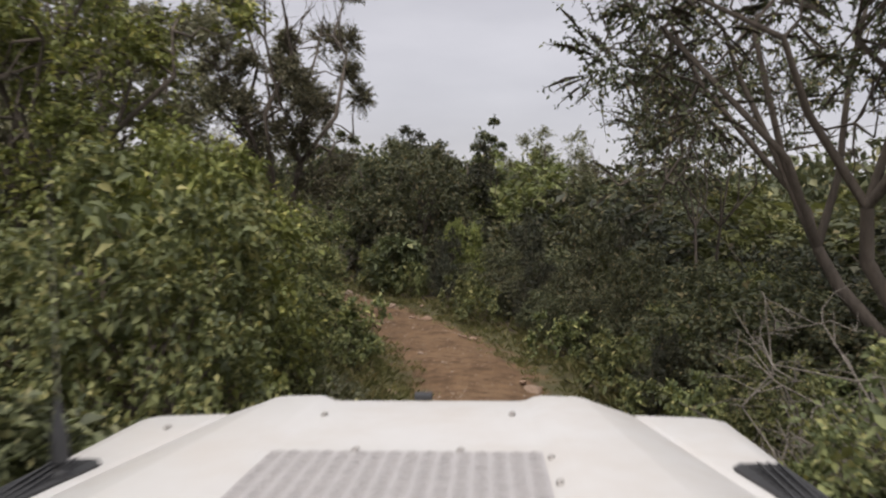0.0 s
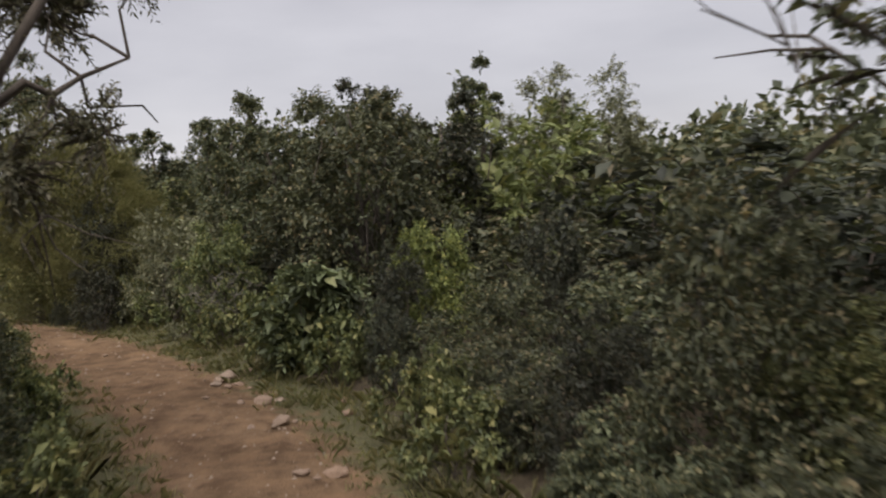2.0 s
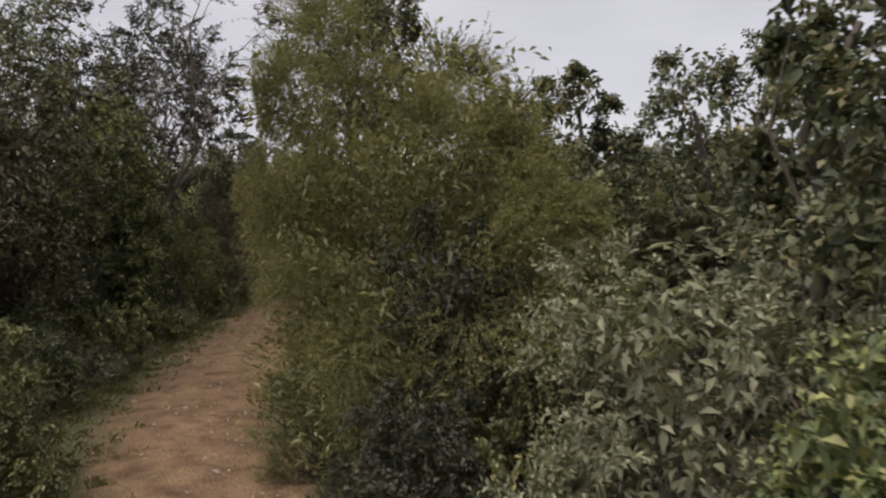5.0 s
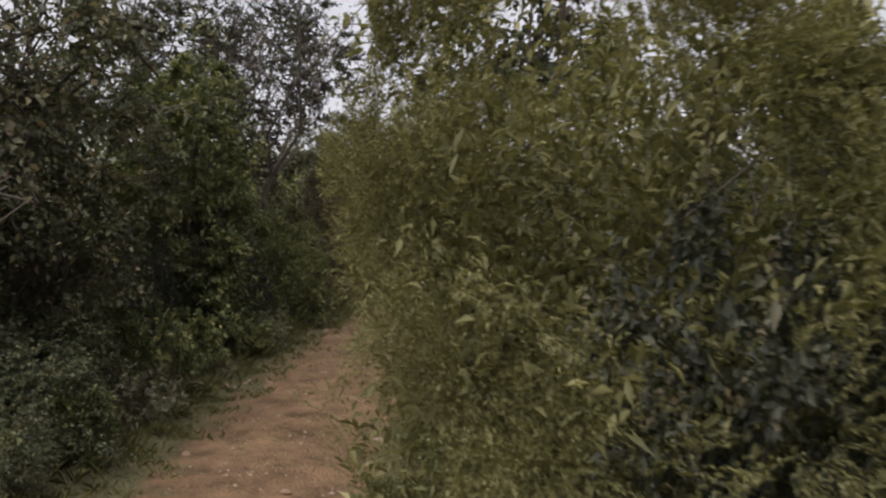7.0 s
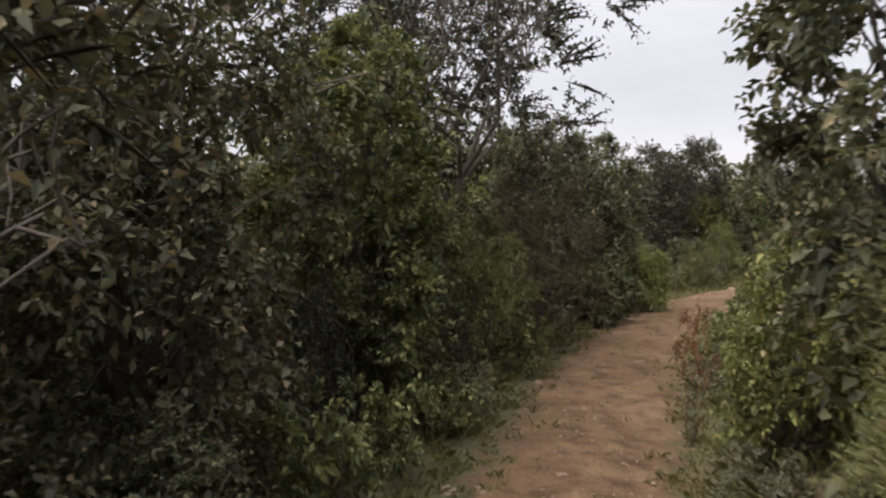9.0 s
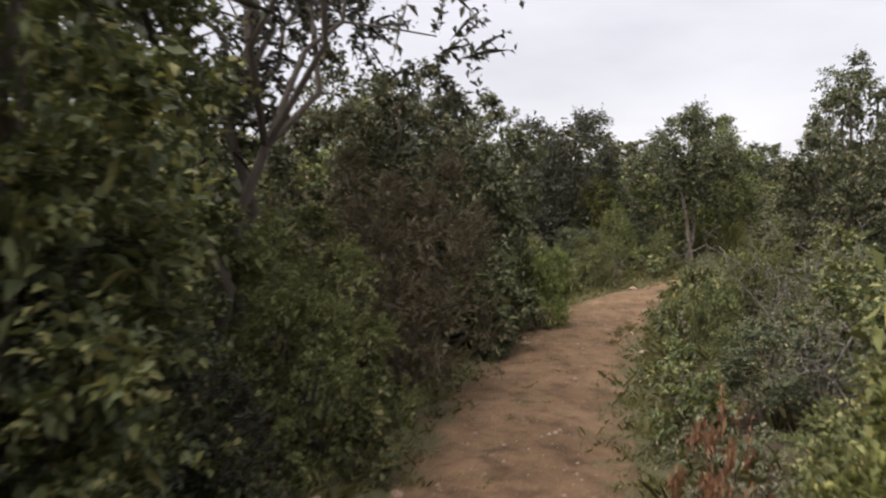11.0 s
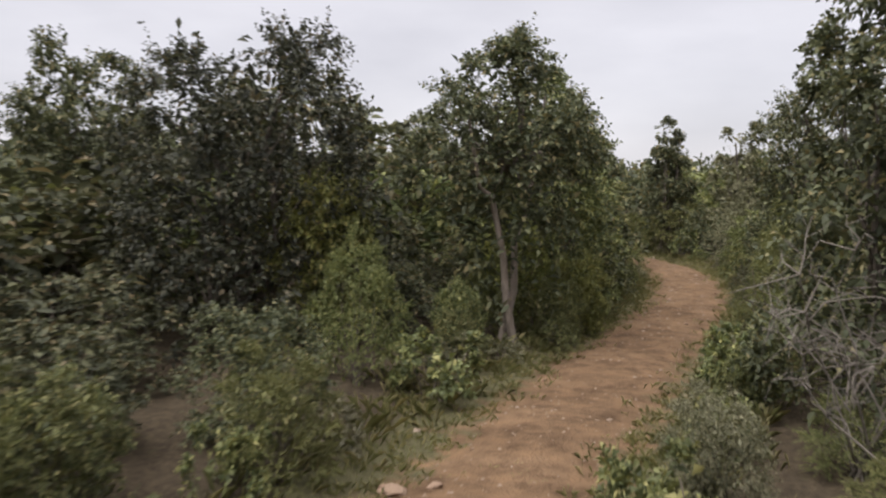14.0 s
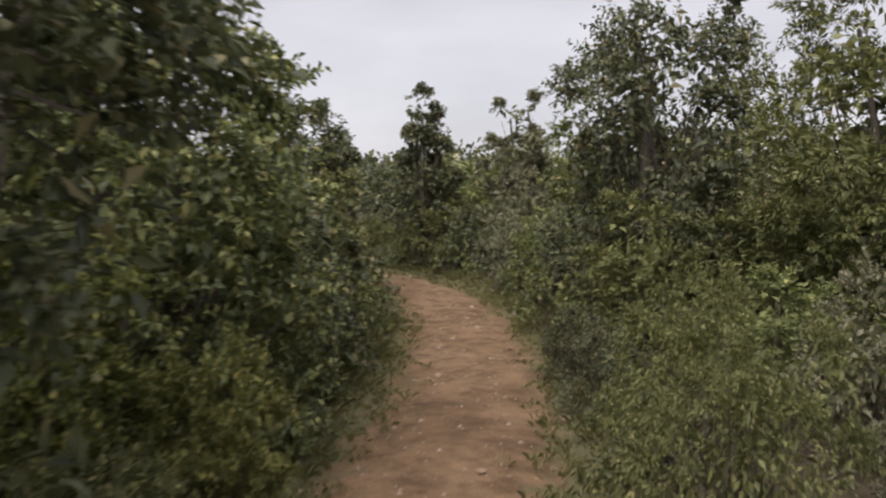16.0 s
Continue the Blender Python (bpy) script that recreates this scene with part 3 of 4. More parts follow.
def grow_row(away, gap, scale, tall, jitter, stock=""):
    """A row of shrubs on both sides, at a distance from the track's middle."""
    for side in (-1, 1):
        last = None
        for p, w in zip(LINE, WAY):
            if p[1] < -1.0:
                continue
            q = p + side * away * np.array([w[1], -w[0]]) + np.array([random.uniform(-jitter, jitter), random.uniform(-jitter, jitter)])
            if side > 0 and 26 < p[1] < 34:
                q += 0.3 * np.array([w[1], -w[0]])
            if last is not None and np.hypot(*(q - last)) < gap:
                continue
            if from_track(*q)[0] < away - jitter * 1.2 or any(np.hypot(q[0] - t[0], q[1] - t[1]) < gap * 0.75 for t in taken):
                continue
            last = q
            taken.append(q)
            kind = kind_at(q[1], side)
            shelf = stock or ("far_" if q[1] > 41 else "")
            if shelf:
                kind = shelf + {"bright": "broad", "brown": "grey"}.get(kind, kind)
            low = 0.75 if side > 0 and q[1] < 16 and q[0] > 2.2 else 1.0
            low = 0.78 if side < 0 and 27 < q[1] < 36 else low
            put(kind, q[0], q[1], scale * random.uniform(0.82, 1.15), low * tall * random.uniform(0.85, 1.15))


# ---- trees ----
tree("slender tree with thin foliage and many dead twigs", "grey", 101, -2.1, 10.3, 5.0, 1.6, 2, 2.0, 440, 8, thick=0.055, low=0.32, bare=12, grow=1.25, lean=(0.35, 0.1), full=0.6)
tree("dark-barked tree that leans over the track", "dark", 102, 3.45, 5.6, 4.3, 1.8, 2, 1.5, 230, 7, thick=0.055, lean=(-1.5, -0.1), low=0.55, bare=12, grow=1.0)
tree("tall forked tree with dark bark and an open crown", "deep", 109, -12.2, 22.9, 5.2, 1.7, 3, 2.0, 200, 7, thick=0.042, low=0.36, bare=8, grow=1.2)
tree("dense dark evergreen tree beside the track", "dark", 110, -9.3, 17.3, 3.8, 1.4, 3, 1.3, 140, 8, low=0.2, thick=0.04, grow=1.25)
tree("dense dark evergreen tree beside the track", "dark", 111, -11.2, 19.3, 4.2, 1.5, 3, 1.5, 120, 7, low=0.25, thick=0.045, bare=6, grow=1.25)

tree("tall leafy tree behind the roadside shrubs", "bright", 123, -3.3, 6.6, 4.0, 1.2, 2, 1.3, 130, 7, low=0.25, grow=1.3)
tree("tall thin-leaved tree with dead twigs", "grey", 124, -4.2, 9.4, 4.6, 1.4, 2, 1.8, 110, 7, low=0.35, bare=16, bark=BARK_GREY, grow=1.9)
tree("dark airy tree with spreading limbs over the thicket", "dark", 126, 3.3, 9.8, 3.9, 1.5, 2, 1.6, 90, 7, thick=0.022, lean=(-0.3, -0.2), low=0.5, bare=6, grow=1.2)


thick_tree("upright dark evergreen tree in the thicket", "dark", 203, 0.95, 18.7, 0.62, 4.2, 26, 26, tuft=0.34)
thick_tree("rounded grey-green tree behind the thicket", "grey", 204, 2.5, 18.9, 1.3, 3.8, 44, 26, low=0.25, grow=1.6)
thick_tree("small dark tree behind the thicket", "deep", 205, -0.8, 18.9, 0.9, 3.75, 36, 26)
thick_tree("leafy dark tree in the thicket", "deep", 206, 0.35, 16.9, 0.95, 3.15, 36, 26)
thick_tree("broad-leaved shrubby tree beside the bend", "dark", 207, -0.4, 15.6, 1.15, 3.2, 46, 24, trunks=3, thick=0.03, tuft=0.33)
thick_tree("rounded evergreen tree with grey-brown foliage", "dark", 209, -13.7, 27.7, 0.95, 3.0, 46, 26, low=0.08)
thick_tree("dark leafy tree behind a dry brown heath bush", "dark", 210, -13.6, 25.9, 1.1, 3.5, 46, 26)
thick_tree("round-crowned tree with a pale forked trunk", "dark", 211, -14.4, 36.5, 1.2, 3.75, 42, 26, low=0.52, bark=BARK_PALE, thick=0.042, splay=0.62, top_heavy=0.62)
thick_tree("rounded dark tree with reddish foliage", "deep", 212, -16.6, 34.9, 1.5, 3.75, 64, 26, low=0.1)
thick_tree("distant rounded evergreen tree", "dark", 213, -20.6, 36.9, 1.4, 4.0, 50, 20, grow=1.7)
thick_tree("dense leafy tree at the edge of the thicket", "broad", 214, -12.2, 22.0, 1.15, 3.7, 50, 28, low=0.08)
thick_tree("dense leafy evergreen tree beside the track", "broad", 215, -14.75, 39.0, 1.15, 3.7, 54, 28, low=0.05)
thick_tree("airy evergreen tree beside the track", "dark", 216, -11.2, 42.9, 1.25, 4.2, 46, 22, low=0.2, tuft=0.34, grow=1.4)
thick_tree("rounded evergreen tree beside the track", "olive", 217, -9.5, 41.5, 1.5, 4.1, 54, 22, low=0.15, grow=1.7)
thick_tree("rounded evergreen tree behind yellow-green shrubs", "olive", 218, -17.2, 29.0, 1.3, 3.4, 44, 22, low=0.15, grow=1.6)
thick_tree("distant tall evergreen tree", "deep", 219, -19.9, 33.3, 1.3, 4.9, 40, 20, low=0.35, grow=1.7)
thick_tree("tall evergreen tree with upright limbs beside the track", "dark", 221, -10.9, 34.2, 1.1, 4.3, 54, 24, low=0.06, trunks=3, thick=0.045)
thick_tree("tall dark evergreen tree at the bend", "dark", 222, -9.9, 18.9, 1.15, 3.5, 44, 22, low=0.1)
thick_tree("dense leafy tree with fresh green shoots beside the track", "broad", 227, -10.95, 21.0, 0.9, 3.5, 44, 26, low=0.05)
thick_tree("upright leafy evergreen tree at the bend", "dark", 228, -2.45, 17.75, 0.62, 3.5, 26, 24, low=0.15, tuft=0.34)
thick_tree("tall grey-green tree behind the roadside shrubs", "grey", 229, -3.2, 8.3, 1.2, 4.5, 34, 26, low=0.22, grow=1.4)
thick_tree("upright dark tree with an airy crown", "dark", 230, -6.95, 21.0, 0.95, 5.0, 46, 24, low=0.28, tuft=0.32, grow=1.3)
thick_tree("low evergreen tree behind a large heath bush", "dark", 231, -5.6, 20.4, 1.1, 3.0, 44, 24)
thick_tree("distant upright evergreen tree", "dark", 232, -14.5, 50.5, 0.75, 4.2, 26, 18, low=0.15, grow=1.9, tuft=0.34)
thick_tree("distant evergreen tree with thin foliage", "grey", 233, -12.7, 50.0, 0.9, 3.9, 28, 18, low=0.15, grow=2.2)
thick_tree("distant rounded evergreen tree", "dark", 234, -15.9, 47.0, 1.2, 3.5, 36, 18, grow=1.9)
thick_tree("distant rounded evergreen tree", "olive", 235, -11.2, 47.2, 1.1, 3.4, 34, 18, grow=2.2)
thick_tree("slender dark tree with an open crown", "dark", 223, -4.75, 21.0, 0.55, 3.7, 22, 20, low=0.3, tuft=0.36, trunks=1)
thick_tree("dark tree with an open crown", "dark", 224, -3.6, 22.0, 1.1, 3.8, 40, 22, low=0.2)
thick_tree("broad-leaved evergreen tree beside the bend", "dark", 225, -1.5, 16.9, 1.0, 3.3, 44, 24)
thick_tree("rounded evergreen tree in the thicket", "dark", 226, -8.3, 39.6, 1.3, 4.0, 44, 22, grow=1.4)
thick_tree("leafy evergreen tree behind the thicket", "dark", 220, -10.4, 30.8, 1.0, 2.5, 34, 24)

# the great heath bush at the bend, cut back to clear the camera's path where cars brush past
heath = tagged(new("heath_bush"), "large feathery olive-green heath bush at the bend", "shrub", "thicket shrubs")
heath.matrix_basis = pose(-4.95, 18.25, 0.08)
taken.append((-4.95, 18.25))
stems, leaves = shrub_meshes("heath_bush", "plume", 31, 1.6, 2.95, 84, 96, 0.85, core=80, young=230, top_heavy=0.6, tuft=0.26, cut_from=(-4.95, 18.25, 0.38), thick=0.004, hollows=((0.72, -1.2, 1.66, 0.46), (0.5, -0.8, 1.6, 0.42), (0.3, -0.45, 1.5, 0.34), (1.0, -1.1, 1.2, 0.38), (0.2, -1.35, 1.1, 0.3)))
part("branchwork", stems, BARK, heath)
part("crown", leaves, LEAF["plume"], heath)

grow_row(1.65, 1.0, 0.80, 0.95, 0.12)
grow_row(2.35, 1.0, 0.68, 0.9, 0.15, "far_")
grow_row(3.2, 1.5, 0.98, 0.98, 0.25, "far_")
grow_row(4.9, 1.9, 1.2, 0.86, 0.4, "back_")


def fill_gaps():
    """Shrubs in what the rows have left open."""
    y = -3.0
    while y < 54:
        x = -26.0
        while x < 9:
            px, py = x + random.uniform(-0.4, 0.4), y + random.uniform(-0.4, 0.4)
            x += 1.2
            d, s = from_track(px, py)
            if not 2.3 < d < 7.4 or any(np.hypot(px - q[0], py - q[1]) < 1.3 for q in taken):
                continue
            taken.append((px, py))
            kind = kind_at(py, 1 if s > 0 else -1)
            low = 0.76 if s > 0 and py < 16 else 0.82
            put(("far_" if d < 4.4 else "back_") + {"bright": "broad", "brown": "grey"}.get(kind, kind), px, py, random.uniform(0.8, 1.1), low * random.uniform(0.85, 1.1))
        y += 1.2


fill_gaps()


# ---- the bush that goes on beyond ----
def build_far_thicket():
    """Rounded crowns of wide leaf sprays, side by side."""
    rng = np.random.default_rng(77)
    pieces = []
    while len(pieces) < 1500:
        x, y = rng.uniform(-50, 32), rng.uniform(-28, 86)
        d = from_track(x, y)[0]
        if d < 6.6 or d > 36:
            continue
        r, h = rng.uniform(1.1, 2.0), rng.uniform(1.9, 3.0)
        near = d < 15
        n = 300 if near else 105
        q, f = rng.uniform(0, 6.28, n), np.sqrt(rng.uniform(0, 1, n))
        base = np.stack([x + np.cos(q) * r * f, y + np.sin(q) * r * f, 0.1 + h * np.sqrt(1.02 - f**2) * rng.uniform(0.75, 1.05, n)], 1)
        out = np.stack([np.cos(q) * f, np.sin(q) * f, 0.5 + 0 * q], 1) + rng.normal(size=(n, 3)) * 0.6
        pieces.append(blades(rng, base, out, rng.uniform(0.18, 0.30, n) if near else rng.uniform(0.35, 0.65, n), rng.uniform(0.10, 0.17, n) if near else rng.uniform(0.2, 0.36, n)))
    me = quads("far_thicket", np.concatenate(pieces), LEAF["dark"])
    return tagged(new("far_thicket", me), "dark evergreen bush stretching away beyond the track", "bush", kind="stuff")


build_far_thicket()


# young shrubs that crowd the inner side of the first bend
for i in range(0, len(LINE), 3):
    if 5.6 < LINE[i][1] < 14.6:
        q = LINE[i] + random.uniform(1.2, 1.45) * np.array([WAY[i][1], -WAY[i][0]])
        put(random.choice(("broad", "dark", "deep", "dark", "olive")), q[0], q[1], random.uniform(0.34, 0.5), random.uniform(0.8, 1.1))
for k in range(9):
    put("far_dark", 3.1 - 0.02 * k * k + 0.3 * (k % 2), 5.8 + 0.85 * k, 0.72, 0.75)
    put("far_dark", 1.95 - 0.025 * k * k, 6.3 + 0.8 * k, 0.42, 0.9)
put("grey", 2.2, 4.4, 0.55, 0.8)
put("olive", 1.9, 5.1, 0.45, 0.8)

# ---- low undergrowth along the edges ----
LABEL["broad"] = "low leafy undergrowth at the edge of the track"
LABEL["grey"] = "low grey-green undergrowth at the edge of the track"
STOCK["low_broad"] = [shrub("broad", 51 + k, 0.36, 0.5, lobes=9, sprays=9, grow=0.9, core=2, thick=0.008) for k in range(2)]
STOCK["low_grey"] = [shrub("grey", 53, 0.36, 0.45, lobes=9, sprays=9, grow=1.0, core=2, thick=0.008)]
for side in (-1, 1):
    for i in range(12, len(LINE), 3):
        if random.random() < 0.8:
            q = LINE[i] + side * random.uniform(0.98, 1.3) * np.array([WAY[i][1], -WAY[i][0]])
            put(random.choice(("low_broad", "low_broad", "low_grey")), q[0], q[1], random.uniform(0.6, 1.25), random.uniform(0.8, 1.3))

# ---- dead twigs and a withered shrub ----
def dead_twigs(x, y, seed, reach, height):
    """A tangle of bare pale branches."""
    rng = np.random.default_rng(seed)
    verts, faces = [], []
    for _ in range(9):
        e = np.array([rng.normal() * reach * 0.6, rng.normal() * reach * 0.6, height * rng.uniform(0.5, 1.0)])
        pts = limb(rng, np.array([rng.normal() * 0.06, rng.normal() * 0.06, -0.03]), e, 4, 0.08, 0.1)
        tube(verts, faces, pts, np.linspace(0.008, 0.003, 5), 5)
        for i in (2, 3, 4):
            for _ in range(3):
                g = pts[i] + unit(rng.normal(size=3) + np.array([0, 0, 0.4])) * reach * rng.uniform(0.2, 0.5)
                sub = limb(rng, pts[i], g, 3, 0.1)
                tube(verts, faces, sub, np.linspace(0.0045, 0.0018, 4), 4)
                for _ in range(2):
                    h = sub[2] + unit(rng.normal(size=3)) * reach * 0.18
                    tube(verts, faces, limb(rng, sub[2], h, 2, 0.1), np.linspace(0.0025, 0.0012, 3), 3)
    ob = new("dead_branch", mesh_of("dead_branch", verts, faces, BARK_GREY, True))
    ob.matrix_basis = pose(x, y, ground_height(x, y))
    return tagged(ob, "bare pale dead branches among the roadside shrubs", "branch", "dead branches")


for k, (x, y, reach, height) in enumerate(((1.9, 4.2, 0.8, 0.8), (2.3, 3.6, 0.7, 0.95), (-2.0, 15.6, 0.4, 0.8), (-10.0, 27.5, 0.7, 1.2), (-11.25, 33.3, 0.8, 1.3), (-11.2, 32.4, 0.6, 1.0), (-9.0, 25.2, 0.45, 0.8))):
    dead_twigs(x, y, 300 + k, reach, height)
STOCK["rust"] = [shrub("rust", 41, 0.8, 1.5, lobes=9, sprays=7, grow=1.1, core=1, low=0.55)]
reserve("rust", -8.9, 22.5, 0.25, 3.1)

# kinds of the stock that found no place are taken out again
for style, kinds in STOCK.items():
    for k, ob in enumerate(kinds):
        if (style, k) not in USED:
            for o in (*ob.children_recursive, ob):
                bpy.data.objects.remove(o)

# ---- grass and stones along the track ----
def build_grass():
    rng = np.random.default_rng(5)
    base, along, size = [], [], []
    for p, w in zip(LINE, WAY):
        for _ in range(52):
            side = rng.choice([-1, 1])
            away = side * (0.62 + abs(rng.normal()) * 0.36)
            if 19 < p[1] < 33 and rng.random() < 0.10:
                away = rng.normal() * 0.14
            q = p + away * np.array([w[1], -w[0]]) + rng.normal(size=2) * 0.12
            z = ground_height(q[0], q[1]) - 0.01
            short = 0.4 if abs(away) < 0.5 else 1.0
            tall = short * rng.uniform(0.05, 0.14) + 0.16 * min(1.0, max(0.0, abs(away) - 0.85) / 0.4)
            for _ in range(8):
                base.append((q[0] + rng.normal() * 0.03, q[1] + rng.normal() * 0.03, z))
                along.append((*(rng.normal(size=2) * 0.4), 1.0))
                size.append(tall * rng.uniform(0.6, 1.2))
    base, along, size = np.array(base), np.array(along), np.array(size)
    me = quads("grass", blades(rng, base, along, size, rng.uniform(0.003, 0.006, len(base)), 0.1, 0.35), LEAF["grass"])
    return tagged(new("grass", me), "dry green grass along the track's edges", "grass", kind="stuff")


build_grass()


def stone_material():
    n = Nodes("pale_stone")
    pos = n.add("ShaderNodeTexCoord").outputs["Object"]
    rnd = n.add("ShaderNodeObjectInfo").outputs["Random"]
    col = n.ramp(n.noise(14.0, 6.0, 0.6, pos), [(0.3, (0.20, 0.14, 0.10)), (0.7, (0.38, 0.31, 0.25))])
    col = n.mix(n.maths("MULTIPLY", rnd, 0.6), col, (0.30, 0.17, 0.10))
    bsdf = n.add("ShaderNodeBsdfPrincipled", {"Base Color": col, "Roughness": 0.9, "Normal": n.bump(n.noise(40.0, 5.0, 0.7, pos), 0.6, 0.01)})
    return n.out(bsdf.outputs[0])


STONE = stone_material()


def stone_mesh(seed):
    bm = bmesh.new()
    bmesh.ops.create_icosphere(bm, subdivisions=2, radius=1.0)
    for v in bm.verts:
        v.co *= 1 + 0.45 * noise.noise(v.co * 1.1 + Vector((seed * 7.3, 0, 0)))
        v.co.z *= 0.55
        v.co.x *= 1.25
    me = bpy.data.meshes.new("stone")
    bm.to_mesh(me)
    bm.free()
    me.materials.append(STONE)
    return me


STONES = [stone_mesh(k) for k in range(5)]
random.seed(3)


def stone(x, y, r):
    ob = tagged(new("stone", STONES[random.randrange(5)]), "pale weathered stone on the dirt track", "stone", "stones on the track")
    ob.matrix_basis = pose(x, y, ground_height(x, y) + r * 0.22, random.uniform(-12, 12), random.uniform(-12, 12), random.uniform(0, 360)) @ Matrix.Diagonal((r, r, r, 1))
    return ob


for i in range(8, len(LINE) - 10):
    if random.random() < 0.62:
        side = random.choice((-1, 1, 1))
        away = side * (random.uniform(0.55, 1.05) if random.random() < 0.8 else random.uniform(0.0, 0.5))
        p = LINE[i] + away * np.array([WAY[i][1], -WAY[i][0]])
        stone(p[0], p[1], random.choice((0.015, 0.02, 0.025, 0.03, 0.045)))
for x, y, r in ((-1.05, 13.0, 0.07), (-1.4, 13.6, 0.06), (-1.6, 14.0, 0.09), (-0.75, 12.3, 0.06), (-0.2, 11.2, 0.06), (0.4, 9.9, 0.05), (0.85, 7.3, 0.07), (-13.7, 32.3, 0.06), (-12.6, 27.2, 0.05), (-9.4, 20.6, 0.06)):
    stone(x, y, r)
    for _ in range(3):
        stone(x + random.gauss(0, 0.14), y + random.gauss(0, 0.2), r * random.uniform(0.35, 0.75))


def build_gravel():
    """Grit too small to pick apart."""
    rng = np.random.default_rng(9)
    verts, faces = [], []
    for _ in range(7000):
        i = rng.integers(len(LINE))
        a = rng.normal() * 0.5
        p = LINE[i] + a * np.array([WAY[i][1], -WAY[i][0]]) + rng.normal(size=2) * 0.1
        z = ground_height(p[0], p[1])
        r = rng.uniform(0.004, 0.012) if rng.random() < 0.85 else rng.uniform(0.012, 0.024)
        k = len(verts)
        for q in ((1, 0, 0), (-0.5, 0.9, 0), (-0.5, -0.9, 0), (0.1, 0.1, 0.8)):
            verts.append((p[0] + q[0] * r * rng.uniform(0.6, 1.3), p[1] + q[1] * r * rng.uniform(0.6, 1.3), z - 0.003 + q[2] * r))
        faces += [(k, k + 1, k + 3), (k + 1, k + 2, k + 3), (k + 2, k, k + 3)]
    return tagged(new("gravel", mesh_of("gravel", verts, faces, STONE)), "small gravel and grit on the dirt track", "gravel", kind="stuff")


build_gravel()


# ---- the off-road car at the start of the track ----
def paint_material():
    n = Nodes("white_car_paint")
    pos = n.add("ShaderNodeTexCoord").outputs["Object"]
    dust = n.noise(3.0, 6.0, 0.65, pos)
    speck = n.noise(60.0, 3.0, 0.6, pos)
    col = n.mix(n.ramp(dust, [(0.42, (0, 0, 0)), (0.75, (0.5, 0.5, 0.5))]), (0.52, 0.51, 0.497), (0.43, 0.38, 0.33))
    col = n.mix(n.ramp(speck, [(0.70, (0, 0, 0)), (0.76, (0.7, 0.7, 0.7))]), col, (0.42, 0.35, 0.29))
    rough = n.maths("ADD", n.maths("MULTIPLY", dust, 0.35), 0.25)
    return n.out(n.add("ShaderNodeBsdfPrincipled", {"Base Color": col, "Roughness": rough, "Normal": n.bump(n.noise(2.0, 2.0, 0.5, pos), 0.15, 0.02)}).outputs[0])


def plain_material(name, col, rough, metal=0.0, grain=30.0):
    n = Nodes(name)
    pos = n.add("ShaderNodeTexCoord").outputs["Object"]
    spots = n.noise(grain, 5.0, 0.65, pos)
    c = n.mix(spots, tuple(v * 0.8 for v in col), tuple(min(1, v * 1.15) for v in col))
    return n.out(n.add("ShaderNodeBsdfPrincipled", {"Base Color": c, "Roughness": rough, "Metallic": metal, "Normal": n.bump(spots, 0.15, 0.003)}).outputs[0])


PAINT = paint_material()
ALLOY = plain_material("dull_aluminium", (0.46, 0.44, 0.435), 0.5, 0.3)
BLACK = plain_material("black_plastic", (0.03, 0.03, 0.032), 0.6)
RUBBER = plain_material("tyre_rubber", (0.025, 0.025, 0.025), 0.85)
STEEL = plain_material("worn_steel", (0.35, 0.33, 0.31), 0.45, 0.8)


def loft(sections, closed=False):
    """A bmesh through rows of points."""
    bm = bmesh.new()
    rows = [[bm.verts.new(p) for p in row] for row in sections]
    for a, b in zip(rows, rows[1:]):
        for i in range(len(a) - 1 + closed):
            j = (i + 1) % len(a)
            bm.faces.new((a[i], a[j], b[j], b[i]))
    bmesh.ops.recalc_face_normals(bm, faces=bm.faces)
    for f in bm.faces:
        f.smooth = True
    return bm


def box(bm, cx, cy, cz, sx, sy, sz, turn=0.0, bevel=0.0):
    made = bmesh.ops.create_cube(bm, size=1.0)["verts"]
    m = pose(cx, cy, cz, 0, 0, turn) @ Matrix.Diagonal((sx, sy, sz, 1))
    bmesh.ops.transform(bm, matrix=m, verts=made)
    if bevel:
        edges = list({e for v in made for e in v.link_edges})
        bmesh.ops.bevel(bm, geom=edges, offset=bevel, segments=2, affect="EDGES", profile=0.5)
    return bm


def disc_stack(bm, rings, sides, axis="Z", at=(0, 0, 0)):
    """A turned solid from (radius, height) rings."""
    rows = []
    for r, h in rings:
        row = []
        for k in range(sides):
            q = 2 * math.pi * k / sides
            p = (r * math.cos(q), r * math.sin(q), h) if axis == "Z" else (h, r * math.cos(q), r * math.sin(q))
            row.append(bm.verts.new((p[0] + at[0], p[1] + at[1], p[2] + at[2])))
        rows.append(row)
    for a, b in zip(rows, rows[1:]):
        for i in range(sides):
            j = (i + 1) % sides
            bm.faces.new((a[i], a[j], b[j], b[i]))
    bm.faces.new(rows[0][::-1])
    bm.faces.new(rows[-1])
    bmesh.ops.recalc_face_normals(bm, faces=bm.faces)
    return bm


def bonnet_top(y):
    return 1.095 + (2.35 - y) * 0.055


